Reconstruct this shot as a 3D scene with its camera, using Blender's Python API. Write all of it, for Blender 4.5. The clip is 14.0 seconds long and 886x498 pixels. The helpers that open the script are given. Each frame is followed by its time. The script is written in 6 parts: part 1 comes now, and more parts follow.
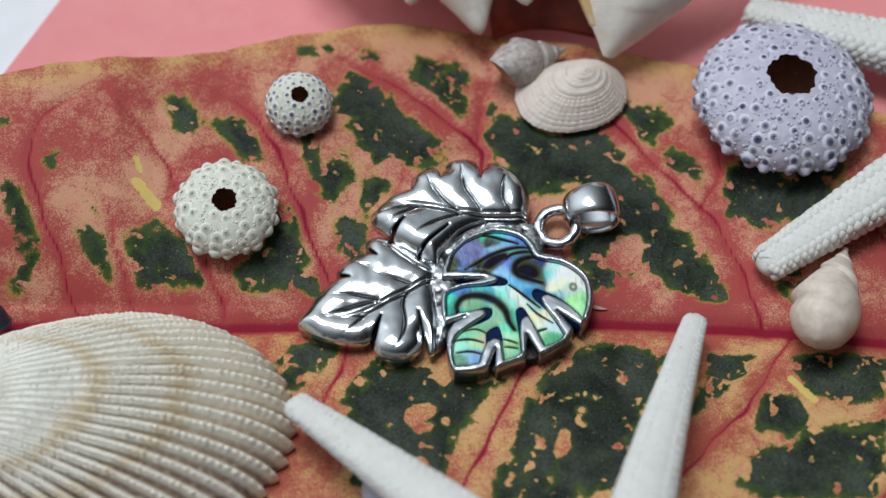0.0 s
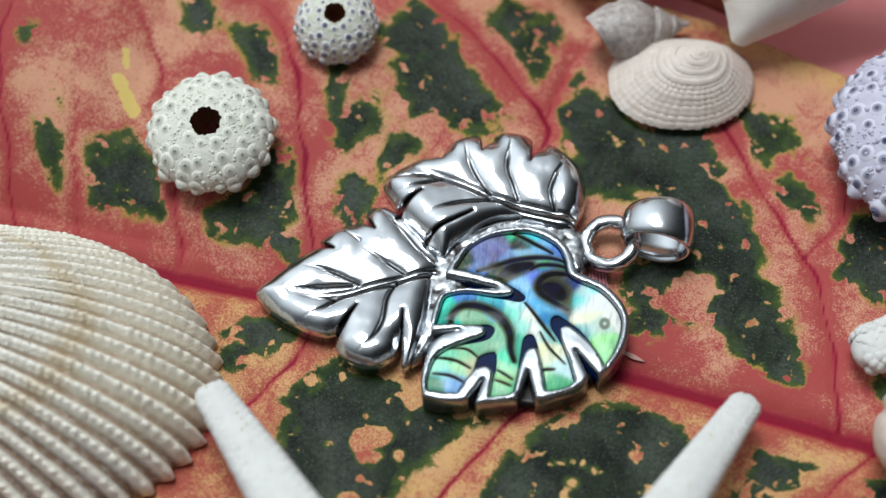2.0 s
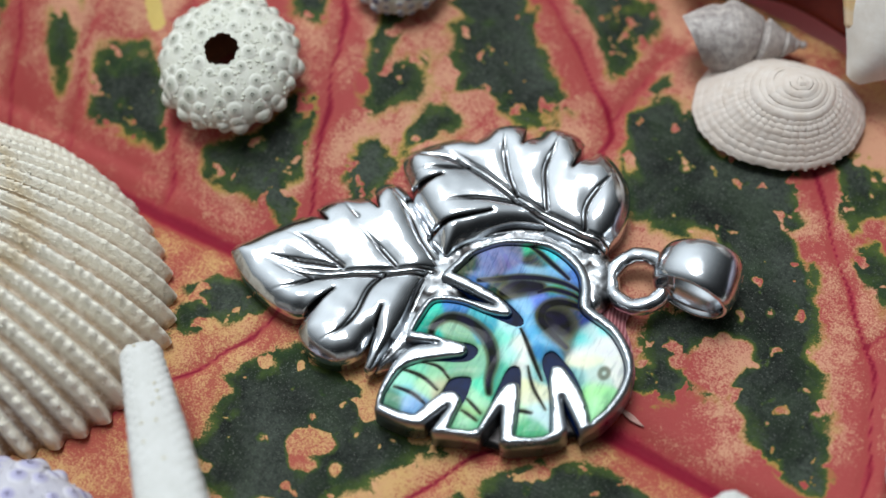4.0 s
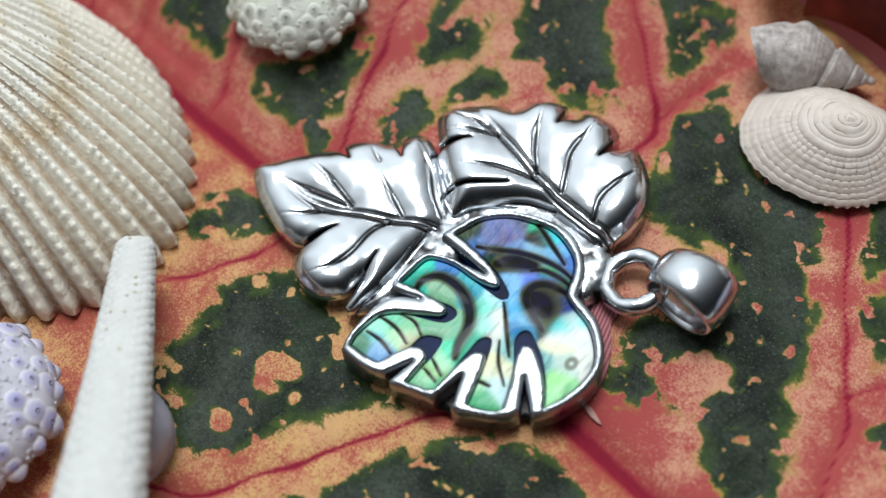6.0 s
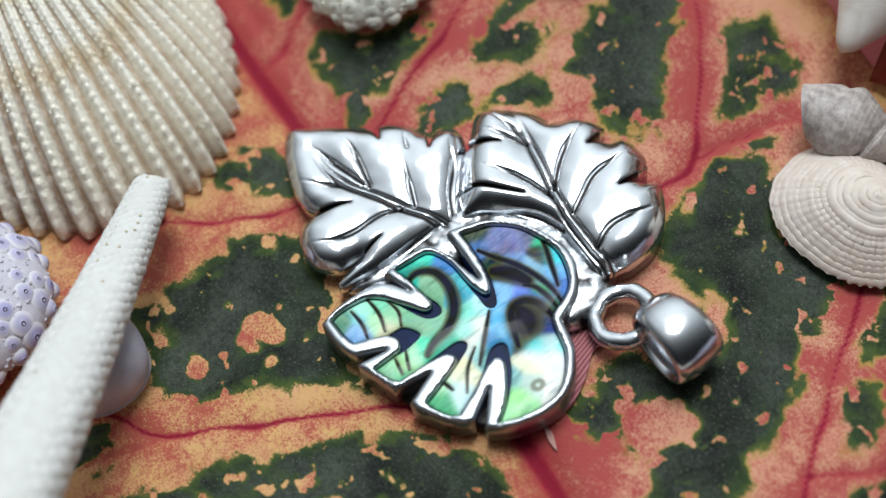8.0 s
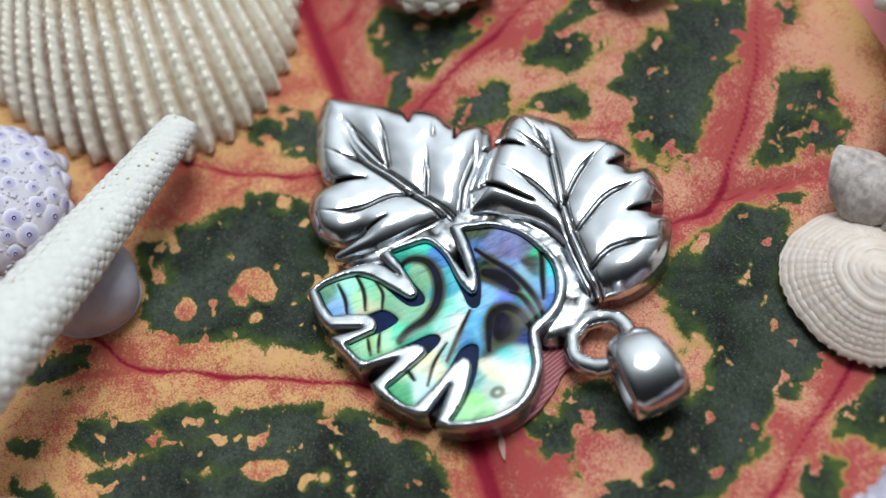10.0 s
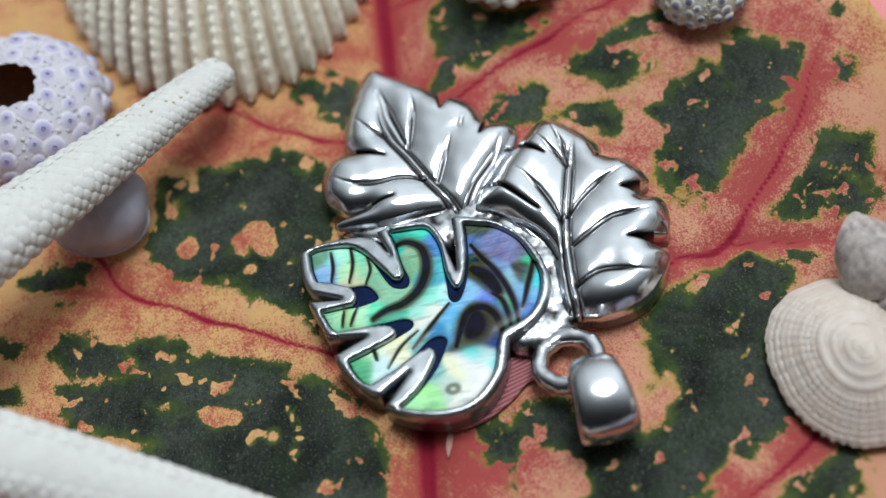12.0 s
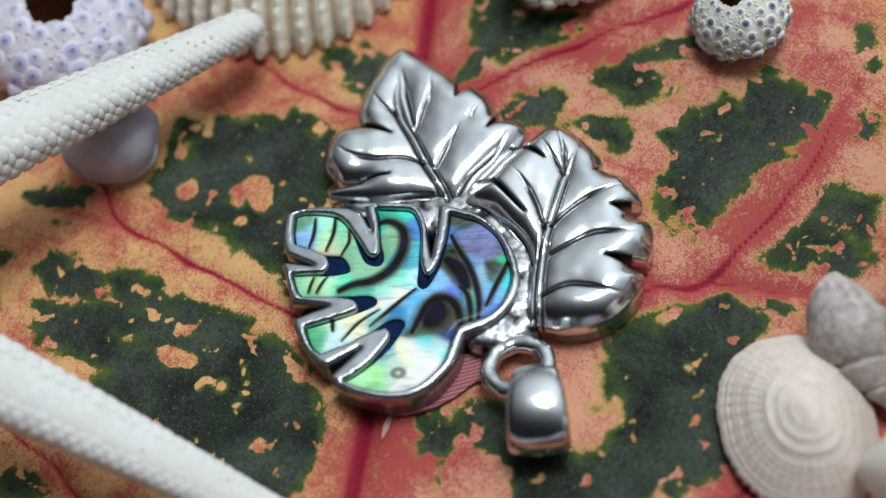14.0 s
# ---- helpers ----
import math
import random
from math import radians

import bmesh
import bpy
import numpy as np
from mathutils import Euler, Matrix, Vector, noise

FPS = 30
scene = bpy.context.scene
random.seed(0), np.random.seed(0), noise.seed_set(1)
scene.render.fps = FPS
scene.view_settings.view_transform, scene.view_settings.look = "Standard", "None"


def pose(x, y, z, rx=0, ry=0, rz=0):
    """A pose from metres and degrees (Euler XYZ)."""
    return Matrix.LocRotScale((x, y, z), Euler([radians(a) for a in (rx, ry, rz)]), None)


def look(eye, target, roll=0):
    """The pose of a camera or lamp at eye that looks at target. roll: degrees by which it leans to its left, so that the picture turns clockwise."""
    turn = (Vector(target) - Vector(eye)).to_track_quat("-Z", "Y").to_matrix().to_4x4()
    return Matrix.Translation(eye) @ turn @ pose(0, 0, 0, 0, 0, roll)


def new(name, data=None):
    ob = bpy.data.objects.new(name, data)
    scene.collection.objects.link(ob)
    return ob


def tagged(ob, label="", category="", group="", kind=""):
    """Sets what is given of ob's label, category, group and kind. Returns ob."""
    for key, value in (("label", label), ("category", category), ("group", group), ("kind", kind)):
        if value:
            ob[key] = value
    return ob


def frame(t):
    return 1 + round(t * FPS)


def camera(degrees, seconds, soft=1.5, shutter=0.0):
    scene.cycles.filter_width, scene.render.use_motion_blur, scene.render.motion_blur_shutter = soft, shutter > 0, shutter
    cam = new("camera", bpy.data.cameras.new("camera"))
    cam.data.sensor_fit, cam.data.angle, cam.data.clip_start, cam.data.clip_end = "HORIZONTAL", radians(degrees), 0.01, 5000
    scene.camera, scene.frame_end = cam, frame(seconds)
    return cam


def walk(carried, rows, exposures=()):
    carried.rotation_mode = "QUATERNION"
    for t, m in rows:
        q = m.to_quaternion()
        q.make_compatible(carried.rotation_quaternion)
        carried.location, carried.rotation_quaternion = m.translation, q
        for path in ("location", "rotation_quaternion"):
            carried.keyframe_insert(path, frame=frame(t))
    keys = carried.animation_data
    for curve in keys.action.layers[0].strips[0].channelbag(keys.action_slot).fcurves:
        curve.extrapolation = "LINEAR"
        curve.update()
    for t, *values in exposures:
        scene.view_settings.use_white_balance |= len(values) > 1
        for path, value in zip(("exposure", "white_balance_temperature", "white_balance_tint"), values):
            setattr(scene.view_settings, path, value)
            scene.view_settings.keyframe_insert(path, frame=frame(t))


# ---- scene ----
cam = camera(30.6, 14.0)
PATH = [
    (0, (-0.01232, -0.09273, 0.15292), (-0.00614, 0.00631, 0.00000), -1.08),
    (0.5, (-0.00595, -0.08678, 0.14636), (-0.00684, 0.00634, 0.00000), -1.42),
    (1, (0.00014, -0.08033, 0.13779), (-0.00735, 0.00614, 0.00000), -2.13),
    (1.5, (0.00627, -0.07502, 0.13131), (-0.00737, 0.00571, 0.00000), -2.84),
    (2, (0.01077, -0.06813, 0.12264), (-0.00775, 0.00499, 0.00000), -3.71),
    (2.5, (0.01407, -0.06035, 0.11374), (-0.00786, 0.00542, 0.00000), -4.34),
    (3, (0.01711, -0.05562, 0.10890), (-0.00801, 0.00491, 0.00000), -4.89),
    (5.5, (0.03512, -0.04358, 0.10770), (-0.00725, 0.00158, 0.00000), -7.55),
    (6, (0.03839, -0.04094, 0.10766), (-0.00696, 0.00109, 0.00000), -8.08),
    (6.5, (0.04131, -0.03798, 0.10771), (-0.00649, 0.00059, 0.00000), -8.46),
    (7, (0.04333, -0.03465, 0.10792), (-0.00663, 0.00074, 0.00000), -8.80),
    (7.5, (0.04535, -0.03113, 0.10835), (-0.00705, 0.00079, 0.00000), -9.53),
    (8, (0.04740, -0.02797, 0.10838), (-0.00706, 0.00051, 0.00000), -10.11),
    (10.5, (0.05651, -0.01015, 0.10662), (-0.00640, -0.00011, 0.00000), -12.41),
    (11, (0.05756, -0.00611, 0.10628), (-0.00620, -0.00019, 0.00000), -12.82),
    (11.5, (0.05858, -0.00235, 0.10582), (-0.00596, -0.00023, 0.00000), -12.85),
    (12, (0.05932, 0.00121, 0.10546), (-0.00570, -0.00030, 0.00000), -12.92),
    (12.5, (0.05971, 0.00456, 0.10519), (-0.00542, -0.00026, 0.00000), -12.89),
    (13, (0.05994, 0.00791, 0.10478), (-0.00520, -0.00016, 0.00000), -12.82),
    (13.5, (0.06008, 0.01182, 0.10420), (-0.00484, 0.00016, 0.00000), -12.74),
    (14, (0.06022, 0.01572, 0.10358), (-0.00442, 0.00088, 0.00000), -12.37),
]
walk(cam, [(t, look(eye, target, roll)) for t, eye, target, roll in PATH], [(0, -0.10), (1, -0.08), (1.5, 0.17), (2, 0.13), (3, 0.11), (7.5, 0.20), (9, 0.21), (10.5, 0.23), (11, 0.02), (11.5, 0.02), (12.5, 0.10), (14, 0.10)])

# ---- light ----
world = bpy.data.worlds.new("world")
scene.world = world
world.use_nodes = True
# a bright room: daylight from the window side fades evenly towards the far wall
tree = world.node_tree
direction = tree.nodes.new("ShaderNodeTexCoord")
facing = tree.nodes.new("ShaderNodeVectorMath")
facing.operation = "DOT_PRODUCT"
facing.inputs[1].default_value = Vector((-0.6, 0.38, 0.78)).normalized()
spread = tree.nodes.new("ShaderNodeMapRange")
spread.inputs["From Min"].default_value, spread.inputs["From Max"].default_value = -1.0, 1.0
fade = tree.nodes.new("ShaderNodeMath")
fade.operation = "POWER"
fade.inputs[1].default_value = 7.0
level = tree.nodes.new("ShaderNodeMath")
level.operation = "MULTIPLY_ADD"
level.inputs[1].default_value, level.inputs[2].default_value = 1.34, 0.015
tree.links.new(direction.outputs["Generated"], facing.inputs[0])
tree.links.new(facing.outputs["Value"], spread.inputs["Value"])
tree.links.new(spread.outputs[0], fade.inputs[0])
tree.links.new(fade.outputs[0], level.inputs[0])
tree.links.new(level.outputs[0], tree.nodes["Background"].inputs[1])
tree.nodes["Background"].inputs[0].default_value = (0.86, 0.95, 1.0, 1)


def area_lamp(name, eye, size, watts, colour=(1, 1, 1)):
    data = bpy.data.lights.new(name, "AREA")
    data.shape, data.size, data.energy, data.color = "SQUARE", size, watts, colour
    ob = new(name, data)
    ob.matrix_world = look(eye, (0, 0, 0))
    return ob


area_lamp("overhead_lamp", (-0.13, 0.15, 0.83), 0.3, 5.0, (0.93, 0.98, 1.0))

MM = 0.001


# ---- materials ----
class Nodes:
    """A material and short calls for its nodes."""

    def __init__(self, name):
        self.mat = bpy.data.materials.new(name)
        self.mat.use_nodes = True
        self.tree = self.mat.node_tree
        self.shader = self.tree.nodes["Principled BSDF"]

    def add(self, kind):
        return self.tree.nodes.new(kind)

    def link(self, a, b):
        self.tree.links.new(a, b)

    def put(self, socket, value):
        if hasattr(value, "is_linked"):
            self.link(value, socket)
        else:
            socket.default_value = value

    def where(self):
        return self.add("ShaderNodeTexCoord").outputs["Object"]

    def noise(self, scale, detail=3.0, rough=0.6, warp=0.0, vector=None):
        node = self.add("ShaderNodeTexNoise")
        node.inputs["Scale"].default_value = scale
        node.inputs["Detail"].default_value = detail
        node.inputs["Roughness"].default_value = rough
        node.inputs["Distortion"].default_value = warp
        self.link(vector or self.where(), node.inputs["Vector"])
        return node.outputs["Fac"]

    def math(self, op, a, b=0.0, clamp=False):
        node = self.add("ShaderNodeMath")
        node.operation, node.use_clamp = op, clamp
        self.put(node.inputs[0], a)
        self.put(node.inputs[1], b)
        return node.outputs[0]

    def ramp(self, fac, *stops, mode="LINEAR"):
        node = self.add("ShaderNodeValToRGB")
        node.color_ramp.interpolation = mode
        while len(node.color_ramp.elements) < len(stops):
            node.color_ramp.elements.new(0.5)
        for element, (at, colour) in zip(node.color_ramp.elements, stops):
            element.position = at
            element.color = (*colour, 1) if hasattr(colour, "__len__") else (colour, colour, colour, 1)
        self.link(fac, node.inputs[0])
        return node.outputs[0]

    def mix(self, fac, a, b, blend="MIX"):
        node = self.add("ShaderNodeMix")
        node.data_type, node.blend_type = "RGBA", blend
        self.put(node.inputs[0], fac)
        for socket, value in ((node.inputs[6], a), (node.inputs[7], b)):
            self.put(socket, (*value, 1) if isinstance(value, tuple) else value)
        return node.outputs[2]

    def attribute(self, name):
        node = self.add("ShaderNodeAttribute")
        node.attribute_name = name
        return node

    def bump(self, height, strength, distance):
        node = self.add("ShaderNodeBump")
        node.inputs["Strength"].default_value = strength
        node.inputs["Distance"].default_value = distance
        self.link(height, node.inputs["Height"])
        self.link(node.outputs[0], self.shader.inputs["Normal"])

    def set(self, **values):
        names = {"colour": "Base Color", "rough": "Roughness", "metal": "Metallic", "coat": "Coat Weight",
                 "coat_rough": "Coat Roughness", "specular": "Specular IOR Level", "sub": "Subsurface Weight",
                 "sub_scale": "Subsurface Scale"}
        for key, value in values.items():
            value = (*value, 1) if isinstance(value, tuple) else value
            self.put(self.shader.inputs[names[key]], value)
        return self.mat


def lin(r, g, b):
    """A colour as seen (0 to 255) in linear light."""
    return tuple((c / 255 / 12.92 if c < 10.3 else ((c / 255 + 0.055) / 1.055) ** 2.4) for c in (r, g, b))


def leaf_material():
    n = Nodes("variegated_leaf")
    green = n.attribute("green").outputs["Fac"]
    vein = n.attribute("vein").outputs["Fac"]
    warm = n.attribute("warm").outputs["Fac"]
    big = n.noise(130, 3, 0.55, 0.4)
    mid = n.noise(420, 4, 0.65, 0.4)
    fine = n.noise(3000, 5, 0.75)
    grain = n.noise(6200, 3, 0.75)
    # ground colour: pale orange skin, stippled with crimson, densely so by the veins
    pale_skin = n.mix(warm, lin(206, 152, 126), lin(208, 170, 110))
    pale_skin = n.mix(n.ramp(mid, (0.4, 0.0), (0.7, 0.5)), pale_skin, lin(212, 150, 126))
    crimson = n.mix(warm, lin(164, 66, 68), lin(168, 82, 70))
    dense = n.math("ADD", n.math("MULTIPLY", n.math("SUBTRACT", big, 0.5), 2.1), n.math("MULTIPLY", vein, 0.60))
    dense = n.math("ADD", dense, n.math("MULTIPLY", n.math("SUBTRACT", mid, 0.5), 0.7))
    dense = n.math("SUBTRACT", n.math("ADD", dense, 0.02), n.math("MULTIPLY", warm, 0.12))
    web = n.add("ShaderNodeTexVoronoi")
    web.feature = "DISTANCE_TO_EDGE"
    web.inputs["Scale"].default_value = 170
    bent = n.add("ShaderNodeVectorMath")
    drift = n.add("ShaderNodeTexNoise")
    drift.inputs["Scale"].default_value = 300
    shove = n.add("ShaderNodeVectorMath")
    shove.operation = "SCALE"
    shove.inputs["Scale"].default_value = 0.006
    n.link(drift.outputs["Color"], shove.inputs[0])
    n.link(n.where(), bent.inputs[0])
    n.link(shove.outputs[0], bent.inputs[1])
    n.link(n.where(), drift.inputs["Vector"])
    n.link(bent.outputs[0], web.inputs["Vector"])
    dense = n.math("ADD", dense, n.ramp(web.outputs["Distance"], (0.0, 0.17), (0.06, 0.0)))
    grit = n.math("ADD", n.math("MULTIPLY", n.math("SUBTRACT", grain, 0.5), 2.0), n.math("MULTIPLY", n.math("SUBTRACT", fine, 0.5), 1.2))
    stipple = n.math("ADD", n.math("ADD", grit, dense), 0.47)
    ground = n.mix(n.ramp(stipple, (0.28, 0.05), (0.76, 0.97)), pale_skin, crimson)
    red = n.mix(n.ramp(fine, (0.4, 0.0), (0.72, 1.0)), lin(152, 28, 54), lin(188, 74, 86))
    near = n.math("ADD", vein, n.math("MULTIPLY", n.math("SUBTRACT", mid, 0.5), 0.6))
    ground = n.mix(n.ramp(near, (0.72, 0.0), (1.0, 0.9)), ground, red)
    ground = n.mix(n.ramp(vein, (0.84, 0.0), (0.97, 0.9)), ground, lin(128, 16, 42))
    # green patches with a thin yellow-green fringe
    edge = n.math("ADD", green, n.math("MULTIPLY", n.math("SUBTRACT", n.noise(520, 4, 0.6, 0.5), 0.36), 1.7))
    edge = n.math("ADD", edge, n.math("MULTIPLY", n.math("SUBTRACT", n.noise(210, 2, 0.5, 0.8), 0.5), 1.2))
    edge = n.math("ADD", edge, n.math("MULTIPLY", n.math("SUBTRACT", n.noise(1300, 4, 0.7, 0.3), 0.5), 1.3))
    edge = n.math("ADD", edge, n.math("MULTIPLY", n.math("SUBTRACT", grain, 0.5), 1.2))
    isles = n.ramp(n.noise(330, 1, 0.4, 0.2), (0.56, 0.0), (0.72, 1.0))
    edge = n.math("SUBTRACT", edge, n.math("MULTIPLY", isles, 1.5))
    flecks = n.ramp(n.noise(640, 2, 0.5, 0.3), (0.59, 0.0), (0.68, 1.0))
    edge = n.math("SUBTRACT", edge, n.math("MULTIPLY", flecks, 2.5))
    edge = n.math("MULTIPLY_ADD", edge, n.ramp(n.noise(120, 2, 0.5, 0.3), (0.36, 0.15), (0.64, 0.30)))
    edge.node.inputs[2].default_value = 0.5
    dark = n.mix(n.ramp(fine, (0.35, 0.0), (0.7, 1.0)), lin(5, 8, 6), lin(34, 42, 35))
    dark = n.mix(n.ramp(n.noise(260, 3, 0.6), (0.45, 0.0), (0.7, 0.5)), dark, lin(44, 62, 36))
    dark = n.mix(n.ramp(grain, (0.58, 0.0), (0.72, 0.6)), dark, lin(140, 144, 134))
    dark = n.mix(n.ramp(n.noise(110, 4, 0.6, 0.6), (0.40, 0.0), (0.64, 0.5)), dark, n.mix(n.ramp(fine, (0.3, 0.0), (0.7, 1.0)), lin(48, 58, 50), lin(108, 116, 106)))
    fringe = n.mix(n.ramp(fine, (0.4, 0.0), (0.7, 1.0)), lin(150, 132, 58), lin(190, 162, 84))
    patchy = n.math("MULTIPLY", n.ramp(n.noise(170, 3, 0.6), (0.38, 0.15), (0.62, 1.0)), n.ramp(warm, (0.2, 1.0), (0.9, 0.3)))
    body = n.mix(n.math("MULTIPLY", n.ramp(edge, (0.38, 0.0), (0.50, 0.85)), patchy), ground, fringe)
    leafy = n.mix(n.ramp(mid, (0.4, 0.0), (0.65, 1.0)), lin(40, 62, 30), lin(78, 96, 40))
    body = n.mix(n.ramp(edge, (0.50, 0.0), (0.57, 1.0)), body, leafy)
    body = n.mix(n.ramp(edge, (0.56, 0.0), (0.80, 1.0)), body, dark)
    pale = n.attribute("pale").outputs["Fac"]
    torn = n.math("ADD", pale, n.math("MULTIPLY", n.math("SUBTRACT", n.noise(1500, 3, 0.6), 0.5), 1.0))
    body = n.mix(n.ramp(torn, (0.45, 0.0), (0.62, 0.9)), body, lin(214, 190, 110))
    n.bump(n.math("ADD", n.math("MULTIPLY", fine, 0.8), n.math("MULTIPLY", grain, 0.6)), 0.5, 0.00016)
    return n.set(colour=body, rough=n.ramp(fine, (0.3, 0.42), (0.8, 0.62)), specular=0.10)


def silver_material(name="polished_silver", rough=(0.12, 0.21), brushed=0.0, clean=lin(205, 208, 212)):
    n = Nodes(name)
    worn = n.noise(700, 3, 0.6)
    dip = n.attribute("groove").outputs["Fac"]
    colour = n.mix(n.ramp(dip, (0.2, 0.0), (0.8, 1.0)), clean, lin(46, 44, 44))
    lines = n.noise(5000, 2, 0.5, 1.5)
    if not brushed:
        place = n.add("ShaderNodeMapping")
        place.inputs["Rotation"].default_value = (0, 0, -0.5)
        place.inputs["Scale"].default_value = (7000, 900, 900)
        n.link(n.where(), place.inputs["Vector"])
        lines = n.math("ADD", n.math("MULTIPLY", lines, 0.4), n.noise(1.0, 4, 0.75, 0.3, place.outputs[0]))
    if brushed:
        place = n.add("ShaderNodeMapping")
        place.inputs["Rotation"].default_value = (0, 0, 0.7)
        place.inputs["Scale"].default_value = (9000, 500, 500)
        n.link(n.where(), place.inputs["Vector"])
        lines = n.noise(1.0, 3, 0.7, 0.0, place.outputs[0])
    n.bump(lines, 0.11 + brushed, 0.00003)
    shine = n.math("ADD", n.ramp(worn, (0.3, rough[0]), (0.75, rough[1])), n.math("MULTIPLY", dip, 0.25))
    return n.set(colour=colour, metal=1.0, rough=shine)


def abalone_material():
    n = Nodes("abalone_shell")
    tint = n.attribute("tint").outputs["Color"]
    line = n.attribute("line").outputs["Fac"]
    waves = n.noise(300, 3, 0.5, 2.5)
    sheen = n.ramp(waves, (0.35, lin(70, 120, 190)), (0.45, lin(70, 200, 170)), (0.52, lin(220, 236, 214)), (0.60, lin(120, 210, 190)), (0.68, lin(130, 120, 200)))
    colour = n.mix(0.08, tint, sheen)
    place = n.add("ShaderNodeMapping")
    place.inputs["Rotation"].default_value = (0, 0, 0.9)
    place.inputs["Scale"].default_value = (2600, 420, 420)
    n.link(n.where(), place.inputs["Vector"])
    streak = n.noise(1.0, 3, 0.6, 1.0, place.outputs[0])
    colour = n.mix(n.ramp(streak, (0.45, 0.0), (0.70, 0.3)), colour, lin(240, 246, 236), "SOFT_LIGHT")
    colour = n.mix(n.ramp(streak, (0.32, 0.35), (0.46, 0.0)), colour, lin(70, 110, 130), "MULTIPLY")
    colour = n.mix(n.ramp(line, (0.06, 0.0), (0.26, 0.65), (0.5, 0.65)), colour, lin(92, 88, 40))
    inky = n.mix(n.ramp(waves, (0.4, 0.0), (0.6, 1.0)), lin(18, 18, 14), lin(24, 20, 44))
    colour = n.mix(n.ramp(line, (0.16, 0.0), (0.72, 0.97)), colour, inky)
    return n.set(colour=colour, rough=0.14, metal=0.0, coat=0.0, coat_rough=0.05, specular=0.07)


def let_light_through(mat, colour, share):
    """Thin shell: part of the light passes through."""
    tree = mat.node_tree
    glow, both = tree.nodes.new("ShaderNodeBsdfTranslucent"), tree.nodes.new("ShaderNodeMixShader")
    glow.inputs[0].default_value = (*colour, 1)
    both.inputs[0].default_value = share
    tree.links.new(tree.nodes["Principled BSDF"].outputs[0], both.inputs[1])
    tree.links.new(glow.outputs[0], both.inputs[2])
    tree.links.new(both.outputs[0], tree.nodes["Material Output"].inputs["Surface"])


def tubercle_material(name, body, knob):
    """The skin of an urchin's bosses: body colour at the foot, the knob's colour on top."""
    n = Nodes(name)
    tip = n.attribute("tip").outputs["Fac"]
    fine = n.noise(1400, 3, 0.6)
    foot = n.mix(n.ramp(fine, (0.35, 0.0), (0.7, 1.0)), tuple(0.99 * c for c in body), tuple(0.9 * c for c in body))
    random_tone = n.add("ShaderNodeObjectInfo").outputs["Random"]
    top = n.mix(random_tone, knob, tuple(0.6 * k + 0.4 * c for k, c in zip(knob, body)))
    return n.set(colour=n.mix(n.ramp(tip, (0.12, 0.0), (0.85, 1.0)), foot, top), rough=0.6, specular=0.35)


def plain_material(name, colour, rough=0.5, spread=0.2, scale=900, other=None, bump=0.0, specular=0.4, metal=0.0, coat=0.0, sub=0.0):
    """A surface with variation at two scales between two colours."""
    n = Nodes(name)
    fine, coarse = n.noise(scale, 4, 0.65, 0.3), n.noise(scale / 7, 3, 0.6)
    other = other or tuple(c * (1 - spread) for c in colour)
    body = n.mix(n.ramp(fine, (0.35, 0.0), (0.68, 1.0)), colour, other)
    body = n.mix(n.ramp(coarse, (0.38, 0.0), (0.7, 0.5)), body, tuple(c * (1 - spread) for c in other))
    if bump:
        n.bump(fine, 0.5, bump)
    return n.set(colour=body, rough=rough, specular=specular, metal=metal, coat=coat, sub=sub, sub_scale=0.001)


def cockle_material():
    n = Nodes("cockle_shell")
    far = n.attribute("growth").outputs["Fac"]
    low = n.attribute("furrow").outputs["Fac"]
    side = n.attribute("side").outputs["Fac"]
    fine = n.noise(1500, 4, 0.7)
    body = n.mix(n.ramp(far, (0.2, 0.0), (0.55, 0.4), (0.95, 1.0)), lin(248, 247, 244), lin(244, 238, 222))
    shifted = n.math("ADD", far, n.math("MULTIPLY", n.math("SUBTRACT", n.noise(160, 3, 0.6), 0.5), 0.12))
    bands = n.ramp(shifted, (0.50, 0.0), (0.54, 0.7), (0.58, 0.1), (0.70, 0.0), (0.74, 0.6), (0.78, 0.0))
    body = n.mix(bands, body, lin(222, 200, 158))
    # near-side shade, painted in grey-violet towards the furrows
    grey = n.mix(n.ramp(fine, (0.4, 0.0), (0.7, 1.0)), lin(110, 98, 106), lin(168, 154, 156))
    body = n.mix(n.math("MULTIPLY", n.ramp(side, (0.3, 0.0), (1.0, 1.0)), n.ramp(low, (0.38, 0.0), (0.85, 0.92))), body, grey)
    # furrow brown: dirt together with painted shade between the ribs
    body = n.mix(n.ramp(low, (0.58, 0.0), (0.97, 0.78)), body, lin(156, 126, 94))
    body = n.mix(n.ramp(fine, (0.45, 0.0), (0.75, 0.5)), body, lin(246, 241, 230))
    n.bump(n.math("ADD", fine, n.math("MULTIPLY", n.noise(4200, 3, 0.7), 0.6)), 0.75, 0.0003)
    return n.set(colour=body, rough=0.72, specular=0.15)


